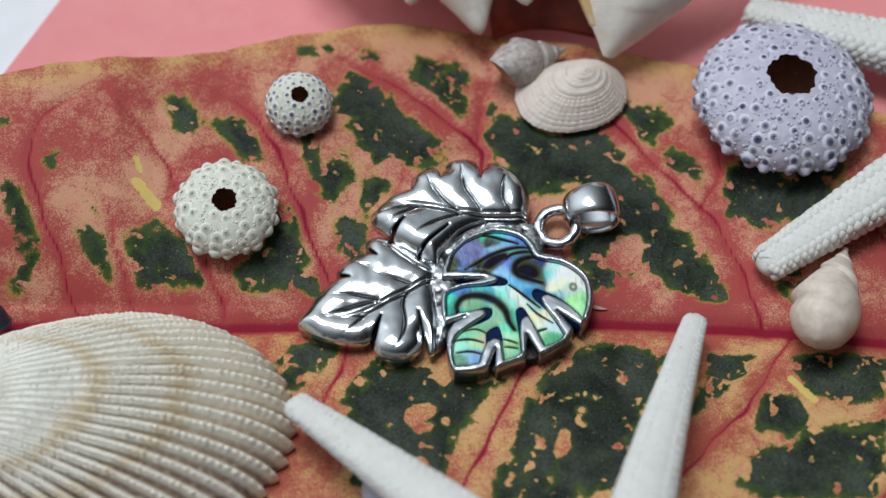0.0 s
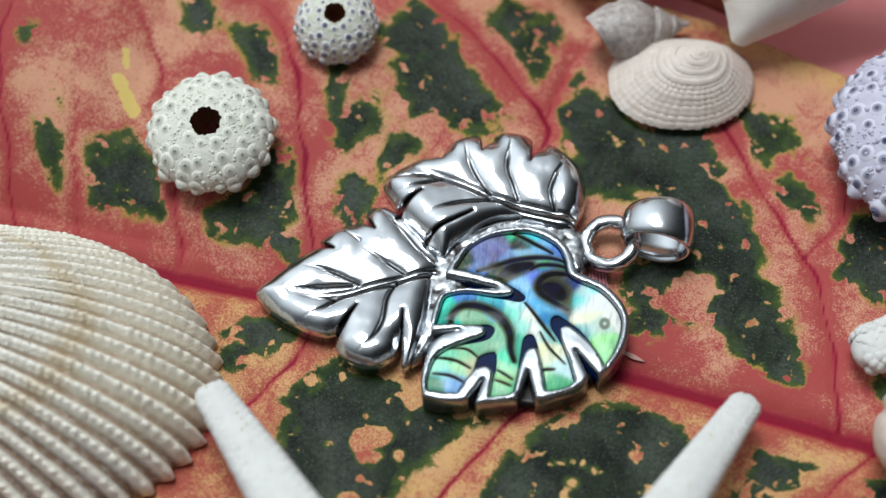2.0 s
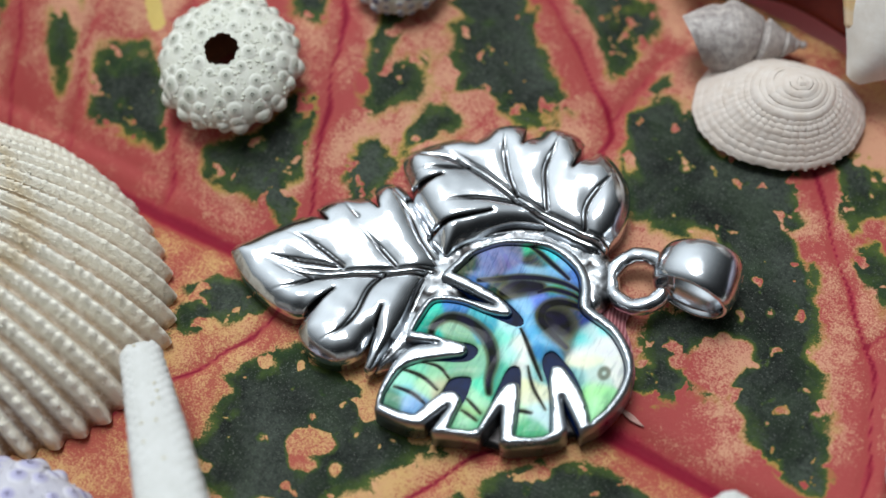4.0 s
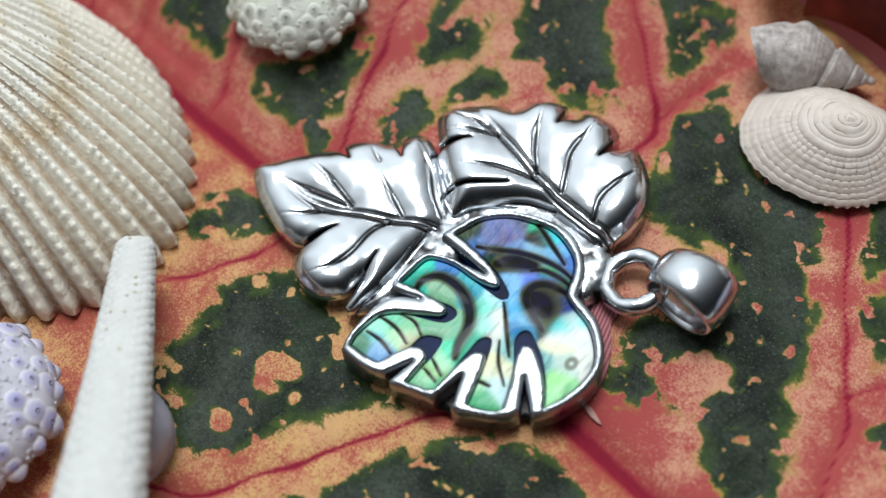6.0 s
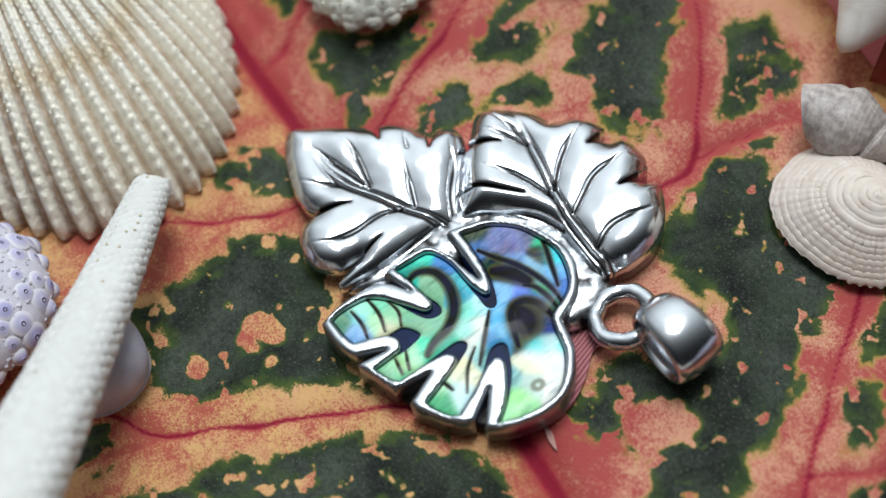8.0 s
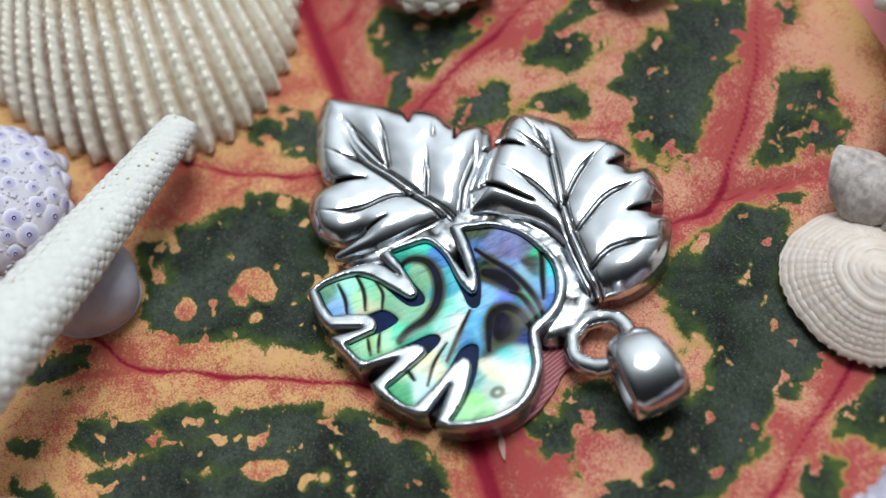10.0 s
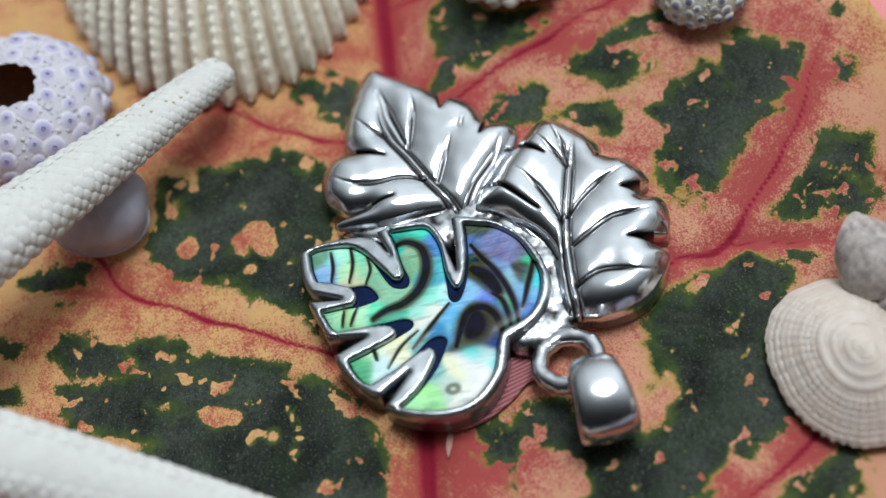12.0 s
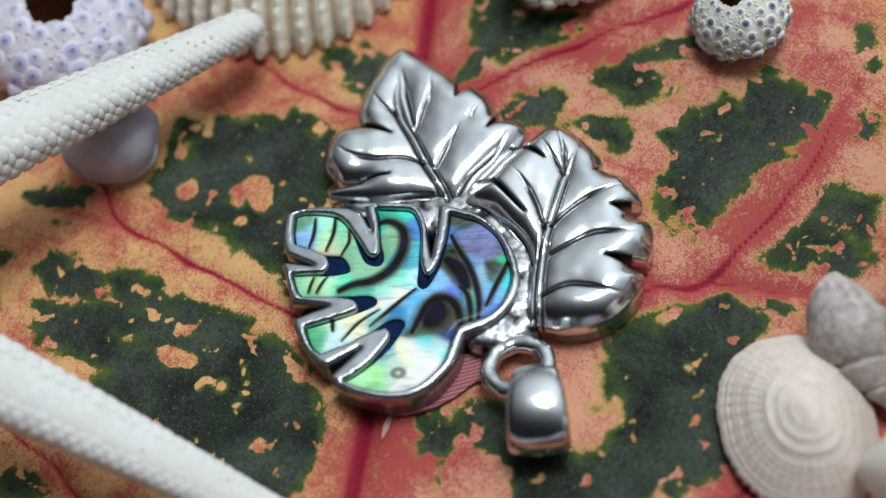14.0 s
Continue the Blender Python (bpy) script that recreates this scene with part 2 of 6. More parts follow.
def weave_material():
    n = Nodes("woven_ribbon")
    turned = n.add("ShaderNodeMapping")
    turned.inputs["Rotation"].default_value = (0, 0, 0.5)
    n.link(n.where(), turned.inputs["Vector"])
    wave_a, wave_b = n.add("ShaderNodeTexWave"), n.add("ShaderNodeTexWave")
    wave_b.bands_direction = "DIAGONAL"
    for node, scale in ((wave_a, 2400), (wave_b, 1500)):
        node.inputs["Scale"].default_value = scale
        n.link(turned.outputs[0], node.inputs["Vector"])
    weave = n.math("ADD", n.math("MULTIPLY", wave_a.outputs["Fac"], 0.4), n.math("MULTIPLY", wave_b.outputs["Fac"], 0.6))
    n.bump(weave, 0.8, 0.0001)
    return n.set(colour=n.mix(n.ramp(weave, (0.2, 0.0), (0.9, 1.0)), lin(124, 52, 62), lin(206, 140, 144)), rough=0.45)


LEAF = leaf_material()
SILVER = silver_material()
MIRROR = silver_material("mirror_silver", (0.13, 0.22))
BRUSHED = silver_material("brushed_silver", (0.26, 0.34), 0.12, lin(158, 163, 168))
ABALONE = abalone_material()
DARK_BED = plain_material("dark_blue_resin_and_shade", lin(3, 9, 26), 0.3, 0.3, 700, lin(4, 34, 84), specular=0.08)
COCKLE = cockle_material()
WEAVE = weave_material()
PINK = plain_material("pink_card", lin(226, 146, 146), 0.6, 0.05, 260, lin(222, 136, 138), 0.00004)
WHITE_TABLE = plain_material("white_table", lin(226, 228, 234), 0.5, 0.06, 200)
STAR_WHITE = plain_material("bleached_starfish", lin(220, 220, 218), 0.7, 0.05, 1300, lin(208, 208, 204), 0.00008, 0.25)
PORE = plain_material("yellowed_pores", lin(222, 214, 182), 0.8, 0.15, 1500)
URCHIN_WHITE = plain_material("cream_urchin_test", lin(238, 238, 228), 0.65, 0.06, 1100, lin(224, 226, 210), 0.0002)
URCHIN_WHITE_KNOB = tubercle_material("cream_tubercle", lin(238, 238, 228), lin(176, 178, 164))
URCHIN_GREY = plain_material("pale_grey_urchin_test", lin(230, 230, 226), 0.65, 0.06, 1100, lin(214, 216, 196), 0.0002)
URCHIN_GREY_KNOB = tubercle_material("slate_tubercle", lin(230, 230, 226), lin(84, 88, 118))
URCHIN_VIOLET = plain_material("violet_urchin_test", lin(210, 208, 224), 0.65, 0.08, 700, lin(190, 188, 210), 0.0002)
URCHIN_VIOLET_KNOB = tubercle_material("indigo_tubercle", lin(212, 211, 226), lin(74, 76, 112))
URCHIN_LILAC = plain_material("lilac_white_urchin_test", lin(222, 220, 228), 0.65, 0.1, 900, lin(206, 204, 218), 0.0002)
URCHIN_LILAC_KNOB = tubercle_material("lilac_tubercle", lin(222, 220, 228), lin(164, 160, 200))
URCHIN_INSIDE = plain_material("brown_urchin_inside", lin(206, 156, 120), 0.85, 0.3, 900)
for shell_mat in (URCHIN_WHITE, URCHIN_GREY, URCHIN_VIOLET, URCHIN_LILAC, URCHIN_INSIDE):
    let_light_through(shell_mat, lin(240, 226, 216), 0.13)
LIMPET_SHELL = plain_material("pinkish_white_limpet", lin(224, 214, 206), 0.55, 0.08, 1100, lin(214, 200, 188), 0.00014)
WHELK_SHELL = plain_material("grey_striped_whelk", lin(204, 196, 190), 0.5, 0.2, 1500, lin(146, 136, 134), 0.0001)
TOP_SHELL = plain_material("cream_top_shell", lin(226, 214, 200), 0.5, 0.2, 600, lin(196, 182, 172), 0.00016)
SNAIL_GREY = plain_material("blue_grey_snail", lin(186, 186, 198), 0.5, 0.14, 500, lin(164, 164, 180), 0.00008)
SNAIL_DARK = plain_material("blue_black_snail", lin(48, 52, 66), 0.35, 0.3, 600)
CONCH = plain_material("white_conch", lin(250, 247, 242), 0.35, 0.08, 500, lin(230, 222, 212), 0.00004)
CONCH_LIP = plain_material("orange_conch_lip", lin(232, 190, 120), 0.3, 0.15, 500, lin(236, 216, 190))
# dark red of the shaded ground under the conch, as a colour
MOUTH_SHADE = plain_material("red_brown_mouth_shade", lin(150, 60, 44), 0.4, 0.3, 400, lin(112, 36, 28))
LEAF_SCAR = plain_material("dry_leaf_scar", lin(200, 156, 146), 0.7, 0.3, 1500)


# ---- mesh helpers (all in millimetres) ----
def mesh_object(name, verts, faces, material, parent=None, label="", smooth=True, fields=None):
    me = bpy.data.meshes.new(name)
    verts = np.asarray(verts, dtype=float) * MM
    me.from_pydata(verts.tolist(), [], [list(map(int, f)) for f in faces])
    for key, values in (fields or {}).items():
        values = np.asarray(values, dtype=np.float32)
        if values.ndim == 2:
            me.attributes.new(key, "FLOAT_COLOR", "POINT").data.foreach_set("color", values.ravel())
        else:
            me.attributes.new(key, "FLOAT", "POINT").data.foreach_set("value", values)
    for mat in (material if isinstance(material, (list, tuple)) else (material,)):
        me.materials.append(mat)
    me.polygons.foreach_set("use_smooth", [smooth] * len(me.polygons))
    me.update()
    ob = new(name, me)
    ob.parent = parent
    return tagged(ob, label)


def thing(name, m, label, category, group=""):
    ob = new(name)
    ob.empty_display_size = 0.002
    ob.matrix_basis = m
    return tagged(ob, label, category, group)


def at_mm(x, y, z=0.0, rx=0, ry=0, rz=0):
    return pose(x * MM, y * MM, z * MM, rx, ry, rz)


def grid_faces(rows, cols, wrap=False):
    faces = []
    for i in range(rows - 1):
        for j in range(cols if wrap else cols - 1):
            k = (j + 1) % cols
            faces.append((i * cols + j, i * cols + k, (i + 1) * cols + k, (i + 1) * cols + j))
    return faces


def curve_through(points, step, closed=False):
    """A smooth line through control points, at about even steps."""
    p = np.asarray(points, dtype=float)
    if len(p) < 3 and not closed:
        k = max(2, int(np.linalg.norm(p[1] - p[0]) / step) + 1)
        return p[0] + np.linspace(0, 1, k)[:, None] * (p[1] - p[0])
    if closed:
        q = np.vstack([p[-1], p, p[0], p[1]])
    else:
        q = np.vstack([2 * p[0] - p[1], p, 2 * p[-1] - p[-2]])
    out = []
    for a, b, c, d in zip(q, q[1:], q[2:], q[3:]):
        k = max(1, int(np.linalg.norm(c - b) / step))
        for u in np.arange(k) / k:
            out.append(0.5 * (2 * b + (c - a) * u + (2 * a - 5 * b + 4 * c - d) * u * u + (3 * b - a - 3 * c + d) * u ** 3))
    if not closed:
        out.append(p[-1])
    return np.array(out)


def outline(lobes, step):
    """A closed outline of smooth lobes that meet in sharp corners."""
    out = []
    for lobe, following in zip(lobes, lobes[1:] + lobes[:1]):
        out.append(curve_through(list(lobe) + [following[0]], step)[:-1])
    return np.vstack(out)


def inside(points, poly):
    x, y = points[:, 0], points[:, 1]
    hit = np.zeros(len(points), dtype=bool)
    for (x0, y0), (x1, y1) in zip(poly, np.roll(poly, -1, axis=0)):
        if y0 != y1:
            cross = (y0 > y) != (y1 > y)
            hit ^= cross & (x < (x1 - x0) * (y - y0) / (y1 - y0) + x0)
    return hit


def off_line(points, line, closed=False):
    """How far each point lies from a line."""
    line = np.asarray(line, dtype=float)
    ends = np.roll(line, -1, axis=0) if closed else line[1:]
    best = np.full(len(points), 1e9)
    for a, b in zip(line, ends):
        d = b - a
        u = np.clip(((points - a) @ d) / max(d @ d, 1e-9), 0, 1)
        best = np.minimum(best, np.hypot(*(points - a - u[:, None] * d).T))
    return best


def sheet(edge, spacing, hole=None):
    """A flat triangulated region inside an outline: points, triangles, how far from the outline, and the outline's own points."""
    from mathutils.geometry import delaunay_2d_cdt
    lo, hi = edge.min(0), edge.max(0)
    gx, gy = np.meshgrid(np.arange(lo[0], hi[0], spacing), np.arange(lo[1], hi[1], spacing))
    gx[::2] += spacing / 2
    grid = np.stack([gx.ravel(), gy.ravel()], 1)
    grid = grid[inside(grid, edge)]
    grid = grid[off_line(grid, edge, True) > spacing * 0.45]
    loops = [edge]
    if hole is not None:
        grid = grid[~inside(grid, hole)]
        grid = grid[off_line(grid, hole, True) > spacing * 0.45]
        loops.append(hole)
    points, links, start = [], [], 0
    for loop in loops:
        points += [Vector(p) for p in loop]
        links += [(start + i, start + (i + 1) % len(loop)) for i in range(len(loop))]
        start += len(loop)
    points += [Vector(p) for p in grid]
    flat, _, tris, *_ = delaunay_2d_cdt(points, links, [], 0, 1e-5)
    flat = np.array([tuple(p) for p in flat])
    tris = np.array([t for t in tris if len(t) == 3])
    centre = flat[tris].mean(1)
    keep = inside(centre, edge)
    if hole is not None:
        keep &= ~inside(centre, hole)
    tris = tris[keep]
    a, b, c = flat[tris[:, 0]], flat[tris[:, 1]], flat[tris[:, 2]]
    turn = (b[:, 0] - a[:, 0]) * (c[:, 1] - a[:, 1]) - (b[:, 1] - a[:, 1]) * (c[:, 0] - a[:, 0])
    tris[turn < 0] = tris[turn < 0][:, ::-1]
    return flat, tris


def walled(flat, tris, top, floor):
    """Adds side walls and an underside to a sheet of heights."""
    n = len(flat)
    verts = np.vstack([np.column_stack([flat, top]), np.column_stack([flat, np.full(n, floor)])])
    seen = set()
    for t in tris.tolist():
        for e in zip(t, t[1:] + t[:1]):
            seen.add(e)
    sides = [(b, a, a + n, b + n) for a, b in seen if (b, a) not in seen]
    faces = tris.tolist() + (tris[:, ::-1] + n).tolist() + sides
    return verts, faces


def ball(levels):
    bm = bmesh.new()
    bmesh.ops.create_icosphere(bm, subdivisions=levels, radius=1)
    v = np.array([tuple(p.co) for p in bm.verts])
    f = np.array([[p.index for p in q.verts] for q in bm.faces])
    bm.free()
    return v, f


def dome():
    """A low cap of 40 triangles for a bead that is sunk into its skin."""
    rings = ((1.0, 0.0), (0.78, 0.63), (0.42, 0.91))
    v = [(r * math.cos(j * math.pi / 4), r * math.sin(j * math.pi / 4), z) for r, z in rings for j in range(8)] + [(0, 0, 1)]
    f = []
    for i in (0, 8):
        for j in range(8):
            k = (j + 1) % 8
            f += [(i + j, i + k, i + 8 + k), (i + j, i + 8 + k, i + 8 + j)]
    return np.array(v), np.array(f + [(16 + j, 16 + (j + 1) % 8, 24) for j in range(8)])


BALL, ROUGH_BALL, DOME = ball(2), ball(1), dome()


def beads(places, ups, radii, flat=1.0, shape=None):
    """Many small knobs on a surface, in one set of verts and faces."""
    v, f = shape or ROUGH_BALL
    places, ups, radii = np.asarray(places), np.asarray(ups, dtype=float), np.asarray(radii)
    ups = ups / np.linalg.norm(ups, axis=1)[:, None]
    side = np.cross(ups, np.where(np.abs(ups[:, 2:]) < 0.9, [[0, 0, 1.0]], [[1.0, 0, 0]]))
    side /= np.linalg.norm(side, axis=1)[:, None]
    other = np.cross(ups, side)
    verts = (places[:, None] + radii[:, None, None] * (v[None, :, :1] * side[:, None] + v[None, :, 1:2] * other[:, None]
             + flat * v[None, :, 2:] * ups[:, None]))
    faces = f[None] + (np.arange(len(places)) * len(v))[:, None, None]
    return verts.reshape(-1, 3), faces.reshape(-1, 3)


def slab(name, corners, top, thick, material, label):
    """A flat board with a slightly rounded rim."""
    edge = np.array(corners, dtype=float)
    bm = bmesh.new()
    lower = [bm.verts.new((x * MM, y * MM, (top - thick) * MM)) for x, y in edge]
    face = bm.faces.new(lower)
    made = bmesh.ops.extrude_face_region(bm, geom=[face])
    bmesh.ops.translate(bm, vec=(0, 0, thick * MM), verts=[v for v in made["geom"] if isinstance(v, bmesh.types.BMVert)])
    bmesh.ops.recalc_face_normals(bm, faces=bm.faces)
    bmesh.ops.bevel(bm, geom=bm.edges[:], offset=min(0.1, thick / 4) * MM, segments=2, affect="EDGES")
    me = bpy.data.meshes.new(name)
    bm.to_mesh(me)
    bm.free()
    me.materials.append(material)
    return tagged(new(name, me), label, kind="structure")


slab("table_top", [(-320, -280), (320, -280), (320, 320), (-320, 320)], -3.2, 20, WHITE_TABLE, "smooth white table top under the pink card")
pink_card = slab("pink_card", [(-175, -95), (170, -95), (170, 150), (4, 150), (-62.6, 29.5)], -1.9, 1.2, PINK, "smooth salmon pink card lying on the table")

# ---- the big leaf ----
BLOTS = []
PATCHES = []
ISLANDS = []
VEINS = []


def blot(*spots):
    BLOTS.append(spots)


def patch(*corners):
    PATCHES.append(np.array(corners))


def island(x, y, wide):
    ISLANDS.append((x, y, wide))


def rib(width, *points):
    VEINS.append((width, curve_through(points, 1.0)))


def paint_leaf_plan():
    blot((-53.6, 14.1, 1.1), (-52.1, 9, 1.4))
    blot((-54.5, 22.5, 0.7))
    blot((-49.1, 17.1, 1.0))
    blot((-12.8, 32.6, 1.2))
    blot((-20.5, 33.4, 0.8), (-17.9, 33.5, 0.6))
    blot((29.1, 15.3, 1.5), (29, 11.3, 2.7), (30.3, 7.3, 1.1))
    blot((37.5, 14, 3.3), (35.6, 10.9, 1.7))
    blot((32.2, -1.1, 1.6))
    blot((-53.5, 4.9, 0.9), (-51.4, 7.3, 0.7))
    blot((31.2, -11.4, 1.6), (36.1, -11.3, 2.0), (39.7, -12.2, 1.6))
    blot((-7.1, 30.1, 0.6))
    blot((-9.1, -29.6, 1.5))
    blot((-4.2, -30.3, 1.2), (-3.6, -28.3, 1.1))
    blot((7, 30, 0.9))
    patch((13.3, 13.4), (16.4, 15.5), (19.6, 11.4), (21.3, 7.1), (22.7, 3.6), (24.9, -2.9), (22.1, -3.1), (19.5, -1.7), (16.5, 1.1), (14.4, 1.1), (12.6, 1.5), (13.2, 5.6))
    patch((8.9, 5.8), (11.8, 6.1), (12.5, 3.1), (11.6, 0.5), (10.2, -2.1), (9.3, 0.2))
    patch((-36.9, 25.7), (-34.8, 26.6), (-33.3, 24.6), (-32.7, 22.7), (-34.0, 21.0), (-35.6, 22.0))
    patch((-31.0, 24.5), (-28.6, 23.6), (-26.2, 21.3), (-25.9, 18.0), (-28.1, 17.7), (-29.1, 20.2), (-31.2, 22.4))
    patch((-40.8, 8.4), (-37.8, 10.0), (-35.6, 8.1), (-33.8, 5.7), (-32.1, 3.5), (-37.4, 3.3), (-40.3, 4.5))
    patch((-46.5, 9.5), (-44.7, 10.2), (-43.2, 8.1), (-42.6, 5.2), (-43.3, 4.3), (-44.9, 6.0), (-46.2, 7.3))
    patch((-24.4, 10.8), (-23.1, 7.4), (-21.5, 4.2), (-20.6, 1.8), (-22.8, 2.2), (-25.6, 2.5), (-27.6, 3.1), (-27.6, 4.7), (-25.6, 5.8))
    patch((-49.7, 18.1), (-48.3, 18.0), (-48.3, 16.5), (-49.4, 16.7))
    patch((-45.6, 12.7), (-44.4, 12.1), (-43.8, 10.3), (-45.1, 10.9))
    patch((-21.6, 20.7), (-20.0, 23.1), (-19.5, 18.4), (-19.3, 15.2), (-17.0, 18.3), (-16.2, 16.4), (-17.3, 13.0), (-18.5, 11.9), (-19.9, 13.9))
    patch((-18.2, 26.2), (-15.2, 29.8), (-12.7, 28.3), (-12.4, 26.2), (-13.1, 22.5), (-10.6, 21.0), (-9.2, 23.4), (-6.2, 22.1), (-4.6, 18.3), (-7.9, 17.5), (-10.2, 17.7), (-12.0, 14.7), (-13.4, 12.5), (-15.2, 9.7), (-17.0, 7.1), (-17.9, 9.3), (-14.8, 11.0), (-13.8, 15.6), (-14.3, 19.5))
    patch((-8.4, 30.9), (-6.8, 32.1), (-5.3, 29.5), (-7.6, 28.9))
    patch((-5.0, 31.8), (-2.0, 31.9), (-1.2, 29.1), (-2.0, 25.3), (-2.7, 24.4), (-3.9, 26.9))
    patch((-0.3, 26.4), (1.4, 26.7), (3.3, 24.0), (6.4, 21.5), (9.7, 21.8), (13.7, 21.5), (14.4, 18.2), (10.5, 17.8), (7.7, 18.8), (6.7, 17.3), (3.5, 15.6), (1.1, 17.4), (-0.4, 21.4))
    patch((15.7, 25.3), (18.6, 24.9), (22.0, 22.8), (21.5, 20.3), (19.4, 18.7), (18.2, 21.3))
    patch((21.0, 17.5), (23.2, 17.4), (24.9, 15.3), (23.9, 13.2), (21.6, 15.6))
    patch((27.9, 15.9), (30.3, 17.2), (34.5, 14.3), (34.4, 8.6), (30.8, 7.9), (28.4, 9.2))
    patch((30.3, -1.0), (32.3, 1.0), (33.0, -1.9), (32.3, -4.3), (30.8, -2.7))
    patch((-18.7, -12.3), (-16.1, -9.1), (-10.9, -9.1), (-9.7, -10.1), (-12.3, -13.8), (-12.4, -16.1), (-16.1, -15.4))
    patch((-8.5, -11.4), (-6.0, -10.6), (-0.4, -10.4), (-2.7, -12.8), (-6.2, -13.7))
    patch((-25.1, -9.0), (-23.6, -5.8), (-20.0, -4.8), (-18.3, -5.5), (-20.6, -7.9), (-23.2, -10.5), (-24.1, -11.2))
    patch((1.3, -17.3), (3.3, -12.1), (4.6, -9.7), (5.2, -10.7), (4.2, -15.8), (3.5, -18.7))
    patch((6.0, -8.4), (9.5, -7.4), (15.7, -7.9), (14.9, -11.9), (12.7, -17.7), (7.9, -18.2), (7.0, -13.9))
    patch((21.3, -9.5), (26.3, -9.8), (24.8, -12.4), (20.5, -15.1), (17.6, -17.1), (20.9, -12.3))
    patch((7.8, 4.4), (11.5, 6.5), (13.7, 8.3), (14.8, 12.8), (11.4, 14.2), (12.7, 18.6), (14.2, 19.4), (17.2, 15.0), (18.6, 13.8), (19.2, 11.2), (20.3, 9.2), (21.4, 6.6), (22.4, 3.5), (23.5, 1.5), (19.9, -1.9), (17.9, -0.2), (19.0, 2.6), (16.2, 5.4), (12.7, 4.5), (11.5, 0.9), (10.1, 0.3))
    patch((3.2, 16.0), (6.1, 16.6), (8.0, 19.7), (11.4, 20.1), (13.0, 19.6), (11.4, 15.5), (8.9, 15.8), (6.5, 12.9), (4.9, 12.8))
    patch((-1.2, 22.0), (-0.3, 23.4), (5.0, 23.2), (6.5, 22.1), (5.1, 19.8), (3.7, 16.8), (1.1, 18.3))
    patch((-5.2, 26.9), (-3.7, 30.1), (-2.5, 32.9), (-1.2, 31.3), (-1.4, 27.4), (-2.0, 25.3), (-3.6, 25.7))
    patch((-14.6, 16.4), (-13.7, 19.4), (-13.1, 21.4), (-10.9, 23.0), (-8.0, 23.2), (-6.6, 20.3), (-5.8, 17.5), (-7.1, 16.9), (-9.7, 17.8), (-12.6, 16.9))
    patch((-17.6, 6.4), (-17.9, 8.0), (-16.2, 10.8), (-14.5, 9.1), (-14.8, 7.5), (-16.2, 5.1))
    patch((-27.7, 2.5), (-25.6, 5.2), (-24.0, 7.6), (-24.3, 8.6), (-21.2, 3.6), (-19.1, 0.2), (-21.1, 1.4), (-23.1, 2.8), (-26.4, 2.0))
    patch((-36.5, 4.6), (-34.2, 6.1), (-32.5, 3.8), (-33.1, 3.0))
    patch((-24.1, -7.6), (-23.7, -4.3), (-20.8, -3.8), (-19.2, -5.2), (-21.0, -7.2), (-23.0, -9.7))
    patch((-17.9, -17.6), (-17.8, -13.6), (-15.4, -9.3), (-11.6, -9.2), (-8.3, -8.7), (-6.6, -10.9), (-2.7, -11.1), (-5.8, -13.4), (-6.1, -16.5), (-7.7, -19.5), (-9.8, -22.7), (-12.4, -22.7), (-15.5, -21.2))
    patch((-1.4, -20.8), (-1.2, -17.6), (1.8, -16.0), (2.3, -13.1), (2.8, -11.2), (5.0, -11.2), (6.3, -14.7), (-0.7, -21.4))
    patch((7.7, -10.4), (8.0, -8.4), (11.8, -7.7), (13.3, -8.2), (8.7, -12.5))
    patch((20.7, 15.8), (21.6, 18.5), (24.6, 14.5), (22.1, 14.0))
    patch((26.2, 8.2), (26.8, 11.7), (29.9, 7.6))
    patch((-15.7, -13.3), (-17.9, -10.7), (-14.9, -7.4), (-11.7, -7.7), (-9.7, -8.4), (-9.6, -11.6), (-10.9, -13.7), (-13.0, -17.2), (-12.9, -13.1))
    patch((-9.6, -21.0), (-9.8, -16.0), (-8.2, -13.5), (-7.7, -11.1), (-3.1, -11.3), (-5.7, -13.7), (-6.4, -17.2), (-8.2, -21.6))
    patch((-12.0, -30.5), (-11.5, -25.9), (-10.0, -26.4), (-10.3, -30.1))
    patch((-3.4, -31.1), (-4.7, -28.0), (-2.6, -20.6), (0.4, -17.8), (1.7, -20.9), (-0.6, -24.6), (-1.2, -29.8))
    patch((0.7, -30.3), (1.4, -24.7), (3.1, -21.0), (4.8, -17.3), (4.0, -12.1), (5.3, -8.0), (8.4, -6.7), (12.3, -7.2), (11.7, -12.1), (9.6, -18.5), (6.4, -22.9), (3.4, -26.1))
    patch((5.4, 14.6), (4.6, 17.3), (3.4, 23.1), (5.5, 23.8), (7.6, 20.3), (8.7, 14.7), (6.1, 13.2))
    patch((9.1, 12.2), (10.4, 16.4), (10.7, 22.0), (14.3, 22.2), (15.3, 18.4), (15.6, 15.9), (12.2, 13.9))
    patch((10.9, -0.9), (9.0, 1.0), (10.0, 5.4), (12.3, 6.2), (13.4, 4.8), (11.7, 0.6))
    patch((16.4, 6.2), (13.5, 9.6), (13.7, 12.8), (15.7, 14.3), (17.8, 13.4))
    patch((18.2, 18.1), (17.2, 21.5), (18.2, 24.3), (19.7, 23.1))
    patch((-6.8, 17.4), (-10.2, 19.0), (-12.8, 20.5), (-14.7, 24.5), (-16.2, 31.1), (-13.4, 30.3), (-10.6, 27.9), (-9.9, 24.6), (-7.0, 22.6), (-4.4, 19.8), (-4.7, 18.2))
    patch((-18.1, 12.2), (-19.4, 15.6), (-17.2, 18.8), (-15.9, 18.0), (-17.1, 13.8))
